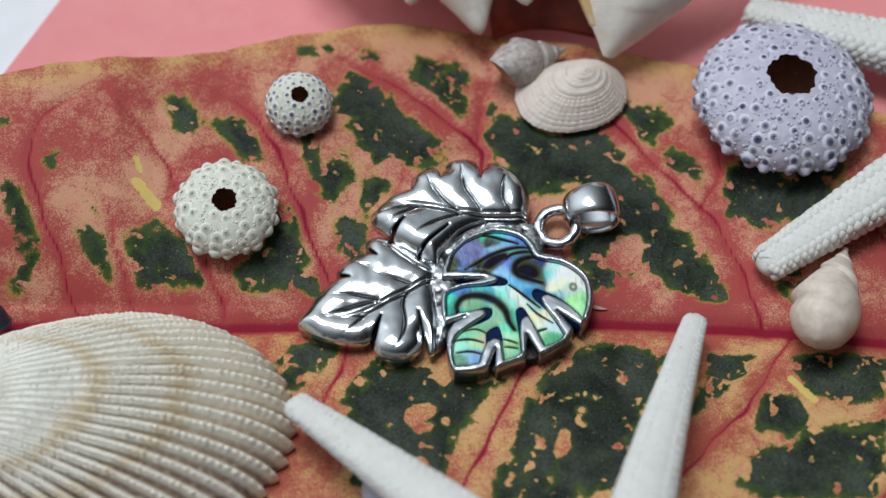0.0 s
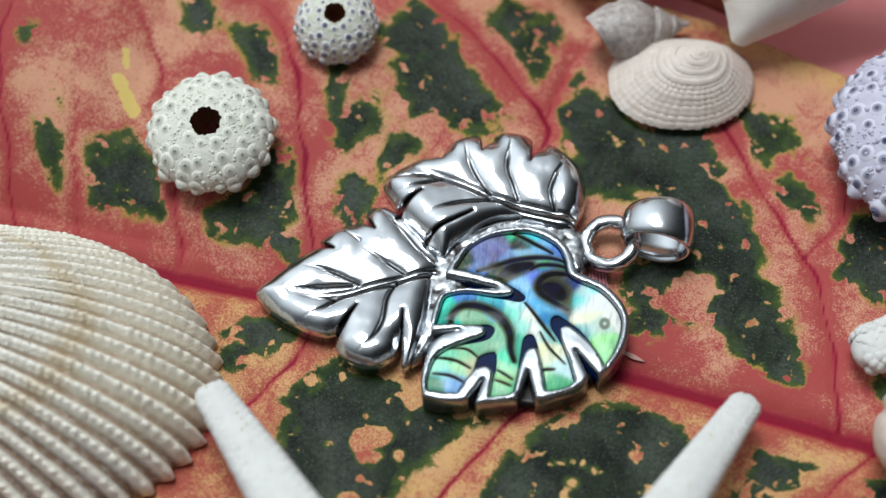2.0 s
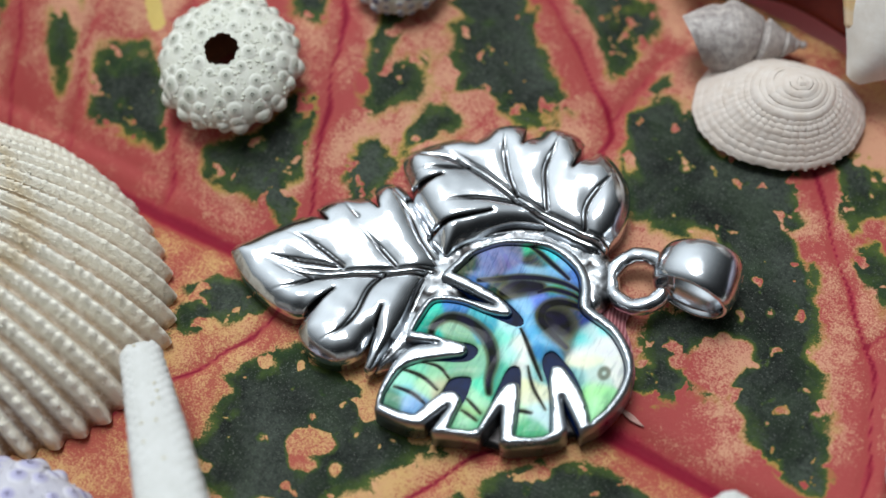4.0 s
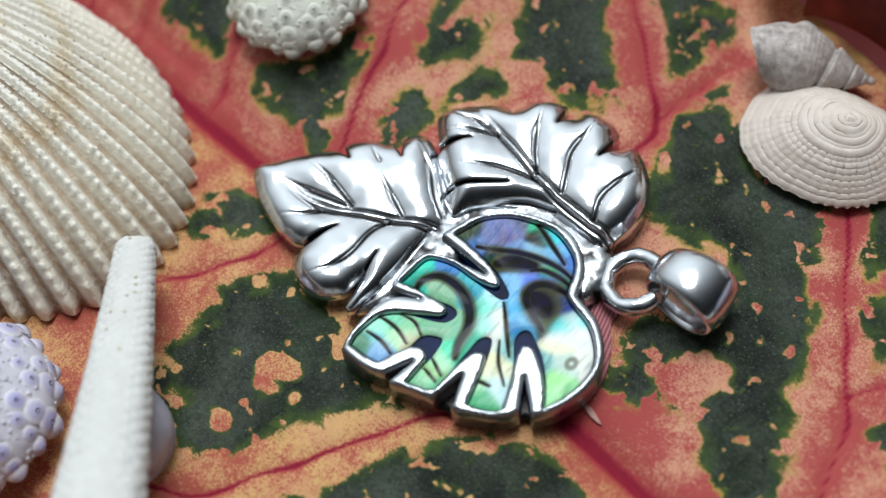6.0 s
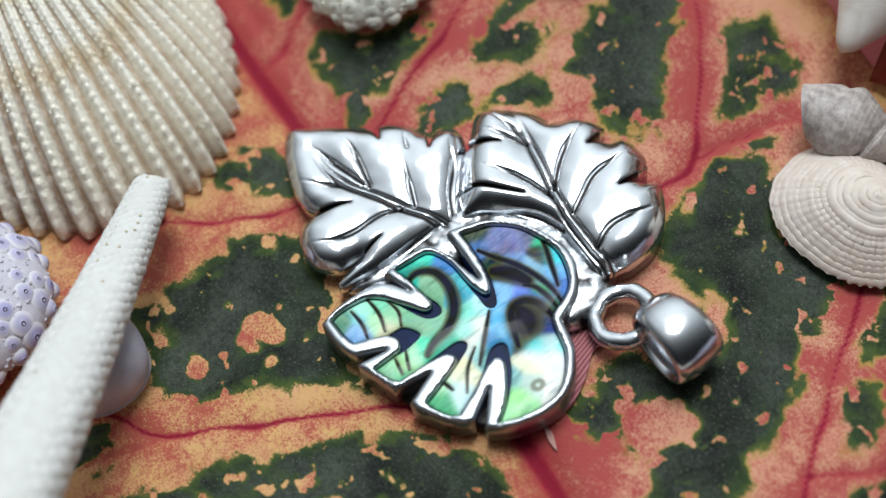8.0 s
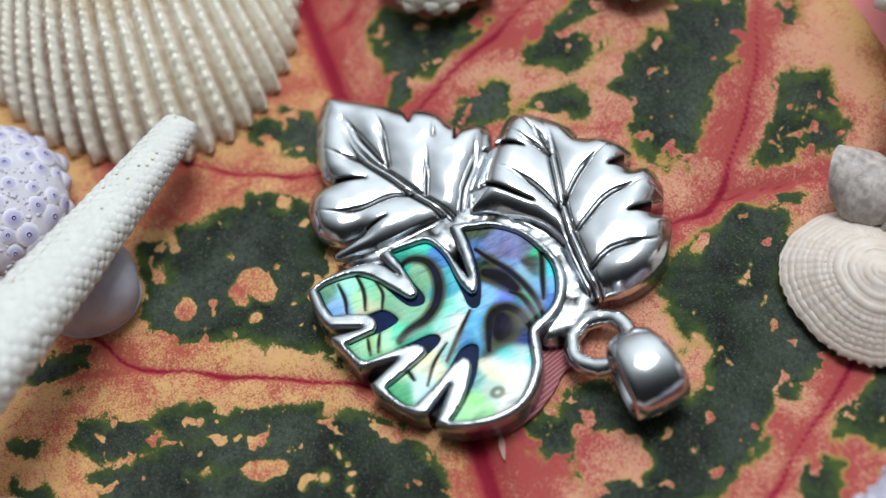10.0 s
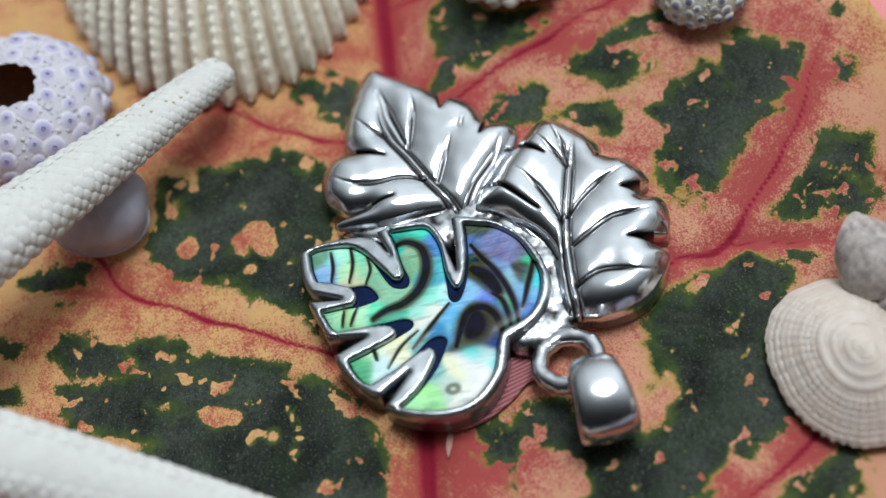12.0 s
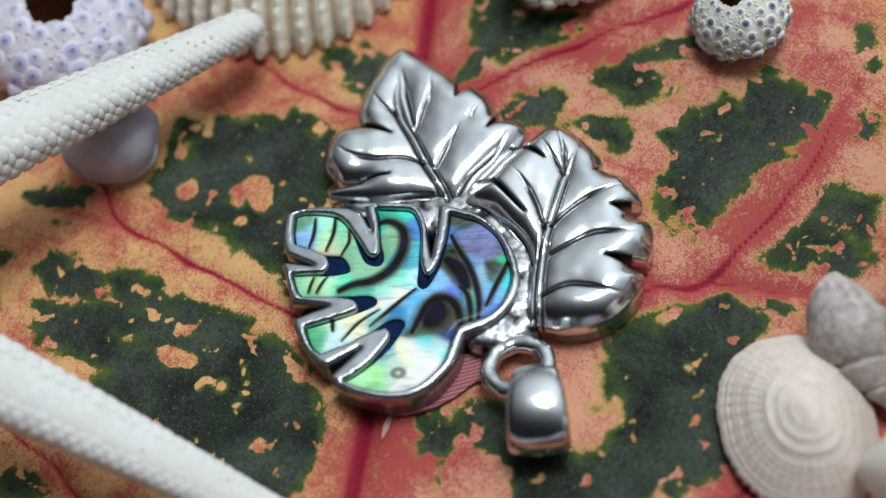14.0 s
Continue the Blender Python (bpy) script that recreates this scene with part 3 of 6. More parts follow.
    patch((-5.8, 28.4), (-8.0, 31.1), (-7.3, 32.3), (-5.3, 30.9), (-3.9, 30.9), (-2.6, 28.4), (-3.3, 26.9))
    patch((-25.9, 2.6), (-26.0, 7.5), (-24.5, 11.1), (-22.7, 12.1), (-21.8, 7.8), (-20.6, 5.2), (-20.2, 2.2), (-23.1, 4.6))
    patch((-17.1, 6.9), (-17.3, 9.7), (-15.6, 11.7), (-14.9, 10.6), (-15.3, 7.5))
    patch((-22.2, -9.3), (-24.4, -6.2), (-23.3, -4.0), (-21.4, -6.1))
    island(-11.0, -14.7, 1)
    island(-10.5, -15.9, 0.7)
    island(-10.7, -19.6, 0.9)
    island(-11.0, -12.1, 0.6)
    island(-13.6, -15.2, 0.5)
    island(13.9, 6.2, 0.5)
    island(13.6, 3.5, 1.5)
    island(16.4, 9.5, 0.5)
    island(-9.6, -13.8, 0.8)
    island(-9.2, -15.6, 0.6)
    island(-3.2, -19.9, 0.5)
    island(-1.2, -22.0, 0.5)
    island(6.2, -9.4, 0.6)
    island(-1.2, 15.2, 0.1)
    island(-12.5, 16.4, 0.9)
    island(7.5, -13.3, 0.4)
    island(15.2, 5.2, 1.2)
    island(14.0, 4.5, 1.2)
    island(15.8, 5.9, 0.8)
    island(-14.1, 17.5, 0.5)
    island(-11.4, 10.3, 0.3)
    island(6.0, 19.0, 0.6)
    island(11.5, 2.9, 0.6)
    island(-9.0, -13.7, 0.9)
    island(8.5, -13.7, 0.5)
    island(11.4, -11.7, 0.4)
    patch((30.7, -10.8), (40.2, -12.0), (39.3, -16.0), (34.9, -17.0), (30.6, -14.6))
    patch((25.7, -14.9), (29.4, -14.5), (31.1, -18.0), (28.2, -20.4), (24.9, -18.8))
    patch((29.7, -19.2), (38.7, -18.6), (36.6, -27.7), (24.1, -26.6), (21.5, -25.0), (23.3, -21.3), (28.1, -21.1))
    patch((21.5, -9.3), (26.6, -10.0), (25.0, -12.1), (21.6, -13.8), (20.6, -12.4))
    patch((1.2, -12.8), (6.0, -7.7), (16.9, -9.0), (15.5, -14.0), (11.6, -16.4), (12.8, -20.4), (9.7, -25.4), (4.7, -23.6), (4.6, -19.1), (-0.1, -18.7))
    patch((17.6, 23.5), (19.8, 22.9), (22.0, 21.3), (19.7, 18.6), (17.8, 20.8))
    patch((22.2, 16.6), (24.7, 14.6), (24.0, 12.8), (22.2, 14.3))
    patch((28.2, 16.1), (34.8, 13.2), (39.6, 13.6), (41.0, 11.1), (36.0, 6.0), (33.0, 7.0), (31.2, 6.0), (27.6, 9.5))
    patch((-41.2, 8.0), (-38.2, 10.7), (-35.4, 8.4), (-32.3, 3.7), (-35.6, 3.4), (-40.3, 3.6))
    patch((-29.5, 4.4), (-23.9, 9.3), (-20.4, 2.1), (-22.9, 2.4), (-25.8, 3.5), (-28.5, 2.8))
    patch((0.3, 20.6), (1.2, 24.5), (5.6, 22.2), (11.5, 21.0), (13.8, 21.1), (14.3, 16.8), (11.5, 15.4), (8.8, 15.1), (7.4, 16.9), (4.4, 12.7), (2.1, 14.2))
    patch((8.1, 5.2), (10.4, 8.5), (13.2, 12.0), (14.6, 15.7), (17.0, 14.8), (19.1, 11.2), (20.0, 7.3), (23.3, 1.4), (24.6, -3.0), (21.3, -3.0), (17.6, 0.6), (15.7, 3.0), (11.9, 4.3), (9.4, 2.0))
    patch((19.5, 24.6), (21.4, 24.5), (23.0, 20.5), (21.5, 19.5))
    patch((21.0, 17.1), (24.1, 17.0), (25.0, 14.0), (22.4, 14.8))
    patch((-18.0, -11.4), (-16.4, -8.4), (-8.4, -7.9), (-7.2, -10.0), (-9.7, -11.7), (-12.0, -15.2), (-17.4, -14.1))
    patch((-16.6, -17.1), (-12.4, -16.3), (-8.8, -11.9), (-5.9, -12.4), (-4.0, -15.6), (-16.5, -19.5))
    patch((-25.2, -6.5), (-23.2, -4.3), (-19.6, -6.3), (-21.1, -8.3), (-23.4, -10.6))
    patch((5.8, -8.3), (9.2, -6.8), (14.0, -7.6), (14.2, -9.9), (5.4, -12.7))
    patch((5.1, 12.6), (2.7, 19.1), (4.1, 24.8), (8.0, 20.7), (11.3, 19.4), (14.8, 20.1), (16.4, 17.5), (17.5, 13.2), (15.4, 9.1), (13.1, 6.9), (12.3, 12.4), (9.4, 13.3))
    patch((10.5, 0.1), (12.3, 3.8), (14.7, 8.2), (17.8, 9.2), (19.9, 7.8), (21.6, 4.3), (18.4, 0.3), (15.7, 1.0), (16.4, 4.1), (15.3, 6.1), (13.0, 3.3), (12.6, -0.1))
    patch((-16.7, -13.4), (-16.5, -9.3), (-14.7, -7.8), (-10.0, -8.3), (-10.5, -11.2), (-8.2, -10.7), (-5.5, -10.4), (-2.2, -10.7), (-5.1, -15.8), (-9.2, -17.2), (-9.6, -21.5), (-13.3, -22.3), (-17.7, -21.7), (-18.2, -17.7))
    patch((-3.1, -21.2), (0.1, -19.3), (2.3, -13.8), (4.6, -9.4), (5.2, -12.8), (3.9, -15.9), (0.8, -19.8))
    patch((4.7, -11.4), (6.0, -8.3), (9.3, -7.7), (11.5, -8.4), (5.5, -16.0))
    patch((-27.3, 2.4), (-27.4, 6.2), (-25.0, 9.2), (-21.7, 11.9), (-21.5, 7.7), (-20.7, 2.4), (-21.4, 1.8), (-24.6, 4.7))
    patch((-19.6, 14.4), (-18.6, 17.1), (-16.5, 18.9), (-15.5, 15.2), (-17.7, 13.5))
    patch((-15.2, 19.6), (-13.8, 23.2), (-9.9, 25.2), (-5.6, 21.0), (-5.6, 17.0), (-9.5, 17.3), (-10.6, 21.7), (-13.4, 18.7))
    patch((-7.7, 29.9), (-7.0, 33.5), (-3.0, 32.3), (-1.3, 29.6), (-3.2, 26.0))
    patch((-16.3, 9.0), (-15.6, 11.3), (-14.2, 15.3), (-11.3, 15.9), (-11.6, 13.9), (-14.1, 10.1))
    patch((0.5, -30.6), (0.0, -28.3), (1.1, -23.4), (4.1, -22.9), (6.3, -18.8), (7.9, -18.4), (3.2, -30.0))
    patch((-3.3, -36.3), (-1.7, -33.6), (0.2, -33.6), (-0.2, -36.9))
    patch((-6.3, -35.7), (-5.0, -33.3), (-4.1, -34.0), (-5.1, -35.9))
    patch((-4.4, -31.7), (-4.7, -29.0), (-3.9, -24.7), (-2.1, -23.9), (-2.5, -27.7), (-2.9, -30.7))
    patch((-0.3, -19.5), (0.2, -16.1), (2.3, -12.3), (4.3, -12.1), (3.1, -16.1), (4.5, -17.4), (2.3, -19.3))
    patch((7.1, -11.2), (7.1, -7.8), (8.6, -7.4), (12.2, -8.0), (10.1, -13.1), (7.9, -15.0))
    patch((-17.0, -12.4), (-16.3, -8.3), (-12.5, -8.5), (-14.1, -12.3))
    patch((-15.7, -21.2), (-13.2, -16.7), (-9.6, -12.2), (-7.8, -10.5), (-4.1, -11.6), (-6.5, -15.0), (-8.5, -17.1), (-10.8, -21.1), (-11.2, -23.3))
    patch((14.3, 6.3), (14.1, 10.3), (14.9, 15.6), (17.4, 14.9), (19.1, 12.4), (18.8, 8.2), (18.0, 6.1))
    patch((9.9, 0.3), (11.1, 5.5), (11.1, 7.7), (13.3, 10.7), (14.4, 7.6), (15.0, 4.7), (13.8, 1.8), (11.4, -0.7))
    patch((1.1, 17.5), (0.9, 22.2), (2.0, 25.8), (4.2, 23.4), (7.4, 21.4), (5.7, 18.6))
    patch((-0.8, -31.0), (-0.4, -26.2), (-0.8, -23.1), (0.6, -20.5), (1.8, -14.1), (3.5, -10.8), (3.8, -13.4), (3.7, -16.8), (2.5, -20.6), (2.8, -24.0), (5.3, -26.2), (2.8, -29.6))
    patch((5.6, -26.6), (5.5, -22.0), (5.0, -16.9), (6.1, -11.0), (6.5, -7.3), (13.9, -7.8), (13.1, -12.4), (10.6, -16.3), (8.5, -20.8), (7.2, -25.4))
    patch((-5.3, -31.0), (-4.1, -27.5), (-2.5, -27.0), (-3.7, -30.6))
    patch((1.6, -31.7), (-0.8, -28.1), (0.3, -23.5), (-0.6, -20.0), (2.4, -18.3), (3.5, -11.7), (4.8, -15.8), (3.7, -21.6), (2.7, -27.5))
    patch((7.1, -21.1), (5.7, -17.9), (5.8, -11.5), (7.7, -7.5), (11.8, -7.6), (15.8, -8.0), (14.8, -11.4), (9.9, -17.3))
    patch((-11.0, -33.6), (-11.4, -29.9), (-9.1, -27.7), (-8.8, -32.3))
    patch((12.9, -30.9), (13.8, -28.2), (15.7, -24.5), (15.6, -30.4))
    island(-10.5, -20.0, 0.6)
    island(14.3, 4.2, 1.1)
    island(-11.5, 17.4, 0.8)
    island(15.1, 3.8, 1)
    island(-10.3, -13.8, 1)
    island(-11.0, -14.2, 0.8)
    island(31.4, -16.7, 0.7)
    island(4.5, -19.1, 0.8)
    island(6.9, -15.1, 0.7)
    island(-7.6, -15.1, 0.5)
    island(-10.6, -20.0, 0.6)
    island(14.8, 3.1, 1)
    island(-11.0, 17.1, 0.8)
    island(4.8, -17.6, 0.7)
    island(4.0, -19.8, 0.5)


paint_leaf_plan()
MIDRIB = curve_through([(-100, 6), (-75, 2.5), (-55, 0.9), (-37, -0.9), (-24, -1.8), (-2, -3.2), (11, -4.4), (31, -7.3), (45, -10), (90, -16)], 1.0)
rib(0.55, (-47, 0.4), (-48.8, 7.7), (-50.7, 13), (-51.7, 16.8), (-49.8, 22.7), (-46.7, 25))
rib(0.4, (-40.6, -0.5), (-42.3, 7.9), (-42.5, 10.2), (-43.6, 13.9))
rib(0.5, (-30.5, -1.7), (-32.3, 5.3), (-35.7, 15.1), (-38.7, 20.5), (-41.4, 24.4))
rib(0.6, (-17.6, -1.9), (-19.4, 4.2), (-21.4, 9), (-23.3, 16.6), (-24.8, 20.4), (-27.3, 24.9), (-31.2, 26.9))
rib(0.6, (4, -3.6), (1.5, 6), (-0.2, 15.2), (-1.4, 20.6), (-5.4, 24.8), (-10.3, 28.9), (-16.1, 32.4))
rib(0.45, (-1.4, 20.6), (-0.8, 22.3), (0.3, 27.6), (1.6, 31.1))
rib(0.55, (27.9, -7), (26.4, 3), (23.7, 9.6), (19, 16.5), (14.9, 23), (10.1, 28.8), (4, 34))
rib(0.45, (23.7, 9.6), (26.4, 13.8), (27.2, 17.8), (30, 24))
rib(0.5, (30.5, -8), (24.9, -15.4), (17.7, -22.2), (8, -33))
rib(0.55, (5.5, -4.5), (1.4, -10), (-1, -14), (-4, -18.9), (-7.3, -24.6), (-11, -26.9), (-17, -33))
rib(0.28, (-7.3, -24.6), (-8.6, -28.5), (-9, -33))
rib(0.5, (-15.5, -3.5), (-17.9, -7), (-20.2, -11.5), (-22.8, -15), (-27, -22))
rib(0.5, (-36, -1.2), (-42, -12), (-50, -22))
rib(0.5, (46, -10.5), (44, 2), (38, 14), (33, 24))
rib(0.5, (48, -11), (40, -24), (30, -34))
rib(0.5, (-66, 1.6), (-68.8, 13.9), (-66.8, 23.5))


def leaf_edges(x):
    """The lower and upper edge of the leaf at a length along it."""
    upper = np.interp(x, [-100, -83, -67.6, -54.8, -36.1, -21.6, -9.8, -2.7, 12, 27, 50, 75, 90], [8, 20.9, 26.6, 28.2, 31.7, 35.6, 38.4, 38.0, 35.0, 30, 20, 4, -15.5])
    lower = np.interp(x, [-100, -85, -65, -40, -15, 15, 40, 65, 90], [4, -20, -34, -41, -45, -46, -43, -34, -16.5])
    return lower, upper


def leaf_lift(points):
    """How far the upper half of the leaf curls up off the card, more so towards its tip."""
    away = np.maximum(0, points[:, 1] - np.interp(points[:, 0], MIDRIB[:, 0], MIDRIB[:, 1]) - 2.5)
    steep = np.interp(points[:, 0], [-50, -42, -38, -30, -22, -15, 0], [0.9, 0.78, 0.62, 0.45, 0.38, 0.28, 0])
    return 12 * steep * (1 - np.exp(-away / 12))


def leaf_plan(points):
    """The pigment of the leaf: how far inside a green patch, how near a vein, how orange."""
    green = np.full(len(points), -6.0)
    for spots in BLOTS:
        spots = np.array(spots)
        for (x0, y0, r0), (x1, y1, r1) in zip(spots, spots[1:] if len(spots) > 1 else spots):
            a, d = np.array((x0, y0)), np.array((x1 - x0, y1 - y0))
            u = np.clip(((points - a) @ d) / max(d @ d, 1e-6), 0, 1)
            green = np.maximum(green, r0 + (r1 - r0) * u - np.hypot(*(points - a - u[:, None] * d).T))
    for corners in PATCHES:
        near = np.all((points > corners.min(0) - 6) & (points < corners.max(0) + 6), axis=1)
        some = points[near]
        off = off_line(some, corners, True)
        green[near] = np.maximum(green[near], np.where(inside(some, corners), np.minimum(off + 0.1, 2.4), -off))
    for x, y, wide in ISLANDS:
        green -= 3.2 * np.exp(-(np.hypot(points[:, 0] - x, points[:, 1] - y) / wide) ** 2)
    mid = off_line(points, MIDRIB)
    vein = np.maximum(np.exp(-(mid / 1.7) ** 2), 0.6 * np.exp(-(mid / 4.5) ** 1.5))
    sunk = 0.9 * np.exp(-(mid / 1.3) ** 2) + 0.25 * np.exp(-(mid / 5) ** 2)
    drift = np.array([noise.noise_vector(Vector((p[0] * 0.3, p[1] * 0.3, 2)))[:2] for p in points])
    for width, line in VEINS:
        d = off_line(points + 0.6 * drift, line) * (1 + 0.5 * drift[:, 0])
        end = np.clip(np.hypot(*(points - line[-1]).T) / 9, 0, 1)
        core = (0.74 + 0.5 * width) * np.exp(-(d / (0.85 * width * (0.35 + 0.65 * end))) ** 2) * np.minimum(1, 0.45 + 2 * end)
        vein = np.maximum(vein, np.maximum(core, 0.62 * end ** 0.5 * np.exp(-(d / (2.6 * width)) ** 1.4)))
        sunk += 0.22 * np.exp(-(d / width) ** 2)
        green -= 1.6 * np.exp(-(d / (1.5 * width)) ** 2)
    green -= 3.0 * np.exp(-(mid / 2.0) ** 2)
    low, high = leaf_edges(points[:, 0])
    rim = np.minimum(points[:, 1] - low, high - points[:, 1])
    axis = np.interp(points[:, 0], MIDRIB[:, 0], MIDRIB[:, 1])
    warm = np.clip(0.15 + 0.75 * (points[:, 1] < axis) + np.exp(-(rim / 2.4) ** 2), 0, 1)
    pale = np.zeros(len(points))
    for x0, y0, x1, y1, wide in ((-39.8, 14.7, -37.8, 12.1, 0.75), (29.6, -13.2, 31.6, -16, 0.5), (-39.9, 17.6, -39.4, 16.1, 0.35)):
        line = np.array([(x0, y0), (x1, y1)])
        pale = np.maximum(pale, np.exp(-(off_line(points, line) / wide) ** 2))
    return green, vein, sunk, warm, pale


def build_leaf():
    step = 0.36
    xs = np.arange(-99.5, 89.5, step)
    vs = np.linspace(0, 1, 235)
    low, high = leaf_edges(xs)
    ragged = 0.25 * np.array([noise.noise(Vector((x * 0.25, 3, 0))) for x in xs])
    plan = np.stack([np.repeat(xs, len(vs)), (low[:, None] + (high + ragged - low)[:, None] * vs).ravel()], 1)
    green, vein, sunk, warm, pale = leaf_plan(plan)
    z = -0.15 - sunk + 0.10 * np.array([noise.noise(Vector((p[0] * 0.3, p[1] * 0.3, 0))) for p in plan])
    z += 0.05 * np.array([noise.noise(Vector((p[0] * 1.3, p[1] * 1.3, 5))) for p in plan])
    z = np.clip(z, -1.35, 0.1) + leaf_lift(plan)
    leaf = mesh_object("variegated_leaf", np.column_stack([plan, z]), grid_faces(len(xs), len(vs)), LEAF, None, "",
                       fields={"green": green, "vein": vein, "warm": warm, "pale": pale})
    leaf.data.flip_normals()
    thick = leaf.modifiers.new("thickness", "SOLIDIFY")
    thick.thickness, thick.offset = 0.45 * MM, -1.0
    return tagged(leaf, "large pink and green variegated leaf lying on the card", "leaf")


leaf = build_leaf()


def build_scar():
    """A small torn flap of dry leaf skin beside the midrib."""
    line = curve_through([(9.2, -2.3), (9.9, -2.5), (10.5, -2.7), (11.2, -2.9)], 0.2)
    verts, cols = [], 6
    for i, (x, y) in enumerate(line):
        u = i / (len(line) - 1)
        wide = 0.32 * math.sin(math.pi * min(1, u * 0.9 + 0.1)) + 0.05
        for j in range(cols):
            v = j / (cols - 1) - 0.5
            verts.append((x + 0.3 * v, y + 1.1 * wide * v, -0.42 + 0.5 * wide * abs(v) * (1 + 0.4 * math.sin(7 * u))))
    ob = mesh_object("leaf_tear", verts, grid_faces(len(line), cols), LEAF_SCAR, leaf, "dry torn strip of leaf skin")
    ob.modifiers.new("thickness", "SOLIDIFY").thickness = 0.08 * MM


build_scar()


def build_ribbon():
    edge = outline([[(5.0, -2.0), (9.2, -2.4)], [(9.6, -1.2), (9.2, 0.5), (8.1, 2.5), (7.0, 4.0)], [(7.3, 5.8), (5.0, 4.0)]], 0.3)
    flat, tris = sheet(edge, 0.3)
    verts, faces = walled(flat, tris, 0.32 + 0.04 * np.sin(flat[:, 0] * 2), 0.12)
    return tagged(mesh_object("ribbon_scrap", verts, faces, WEAVE, smooth=False), "small scrap of pink woven ribbon under the pendant", "ribbon")


build_ribbon()

# ---- the pendant ----
pendant = thing("leaf_pendant", at_mm(0, 0, 0.1), "silver pendant of three leaves with an abalone inlay", "pendant")


def swollen(loop, by):
    """A closed outline moved outwards."""
    ahead = np.roll(loop, -1, axis=0) - np.roll(loop, 1, axis=0)
    out = np.column_stack([ahead[:, 1], -ahead[:, 0]]) / np.maximum(np.hypot(*ahead.T), 1e-6)[:, None]
    area = np.sum(loop[:, 0] * np.roll(loop[:, 1], -1) - np.roll(loop[:, 0], -1) * loop[:, 1])
    return loop + out * by * (1 if area > 0 else -1)


def silver_leaf(name, lobes, midrib, veins, parent, label, brim, swell):
    """One cast leaf: a domed face that rolls down at its rim, narrow slits cut in from the edge, a beaded midrib in a valley and engraved side veins."""
    edge = outline(lobes, 0.13)
    flat, tris = sheet(edge, 0.115)
    rim = off_line(flat, edge, True)
    whole = outline([lobe for lobe in lobes if len(lobe) > 1], 0.2)
    roll = np.clip(off_line(flat, whole, True) / 2.3, 0, 1)
    mid = off_line(flat, curve_through(midrib, 0.3))
    end = np.clip(np.hypot(*(flat - np.array(midrib[-1])).T) / 4.0, 0.15, 1)
    folds, cuts = np.zeros(len(flat)), np.zeros(len(flat))
    groove = np.exp(-((mid - 0.28 * end) / 0.11) ** 2) * end
    for line in veins:
        line = curve_through(line, 0.25)
        d = off_line(flat, line)
        along = np.clip(np.hypot(*(flat - line[-1]).T) / 2.6, 0.12, 1)
        cuts = np.maximum(cuts, np.exp(-(d / (0.09 * along + 0.05)) ** 2) * along)
        folds = np.maximum(folds, np.exp(-(d / 0.6) ** 1.3) * along)
    top = brim + swell * np.sqrt(1 - (1 - roll) ** 2) + 0.65 * (1 - np.exp(-mid / 2.4)) - 0.26 * folds
    links = np.unique(np.sort(np.vstack([tris[:, [0, 1]], tris[:, [1, 2]], tris[:, [2, 0]]]), axis=1), axis=0)
    count = np.bincount(links.ravel(), minlength=len(flat)).astype(float)
    for _ in range(16):
        spread = np.bincount(links[:, 0], top[links[:, 1]], len(flat)) + np.bincount(links[:, 1], top[links[:, 0]], len(flat))
        top = 0.4 * top + 0.6 * spread / np.maximum(count, 1)
    top += 0.04 * np.array([noise.noise(Vector((0.8 * p[0], 0.8 * p[1], brim))) for p in flat])
    top -= 0.22 * np.exp(-rim / 0.14)
    top += 0.16 * np.exp(-(mid / (0.18 * end + 0.04)) ** 2) * end - 0.26 * groove - 0.34 * cuts
    groove = np.maximum(groove, np.maximum(cuts, 0.9 * np.exp(-(rim / 0.16) ** 2) * (off_line(flat, whole, True) > 0.5)))
    back_edge = swollen(outline([lobe for lobe in lobes if len(lobe) > 1], 0.3), -0.4)
    back_flat, back_tris = sheet(back_edge, 0.5)
    back_verts, back_faces = walled(back_flat, back_tris, np.full(len(back_flat), 0.62), 0.2)
    mesh_object("backing_plate", back_verts, back_faces, SILVER, parent, "blackened silver back plate", fields={"groove": np.full(len(back_verts), 0.9)})
    verts, faces = walled(flat, tris, top, 0.25)
    dark = np.concatenate([groove, np.full(len(flat), 0.15)])
    return mesh_object(name, verts, faces, SILVER, parent, label, fields={"groove": dark})


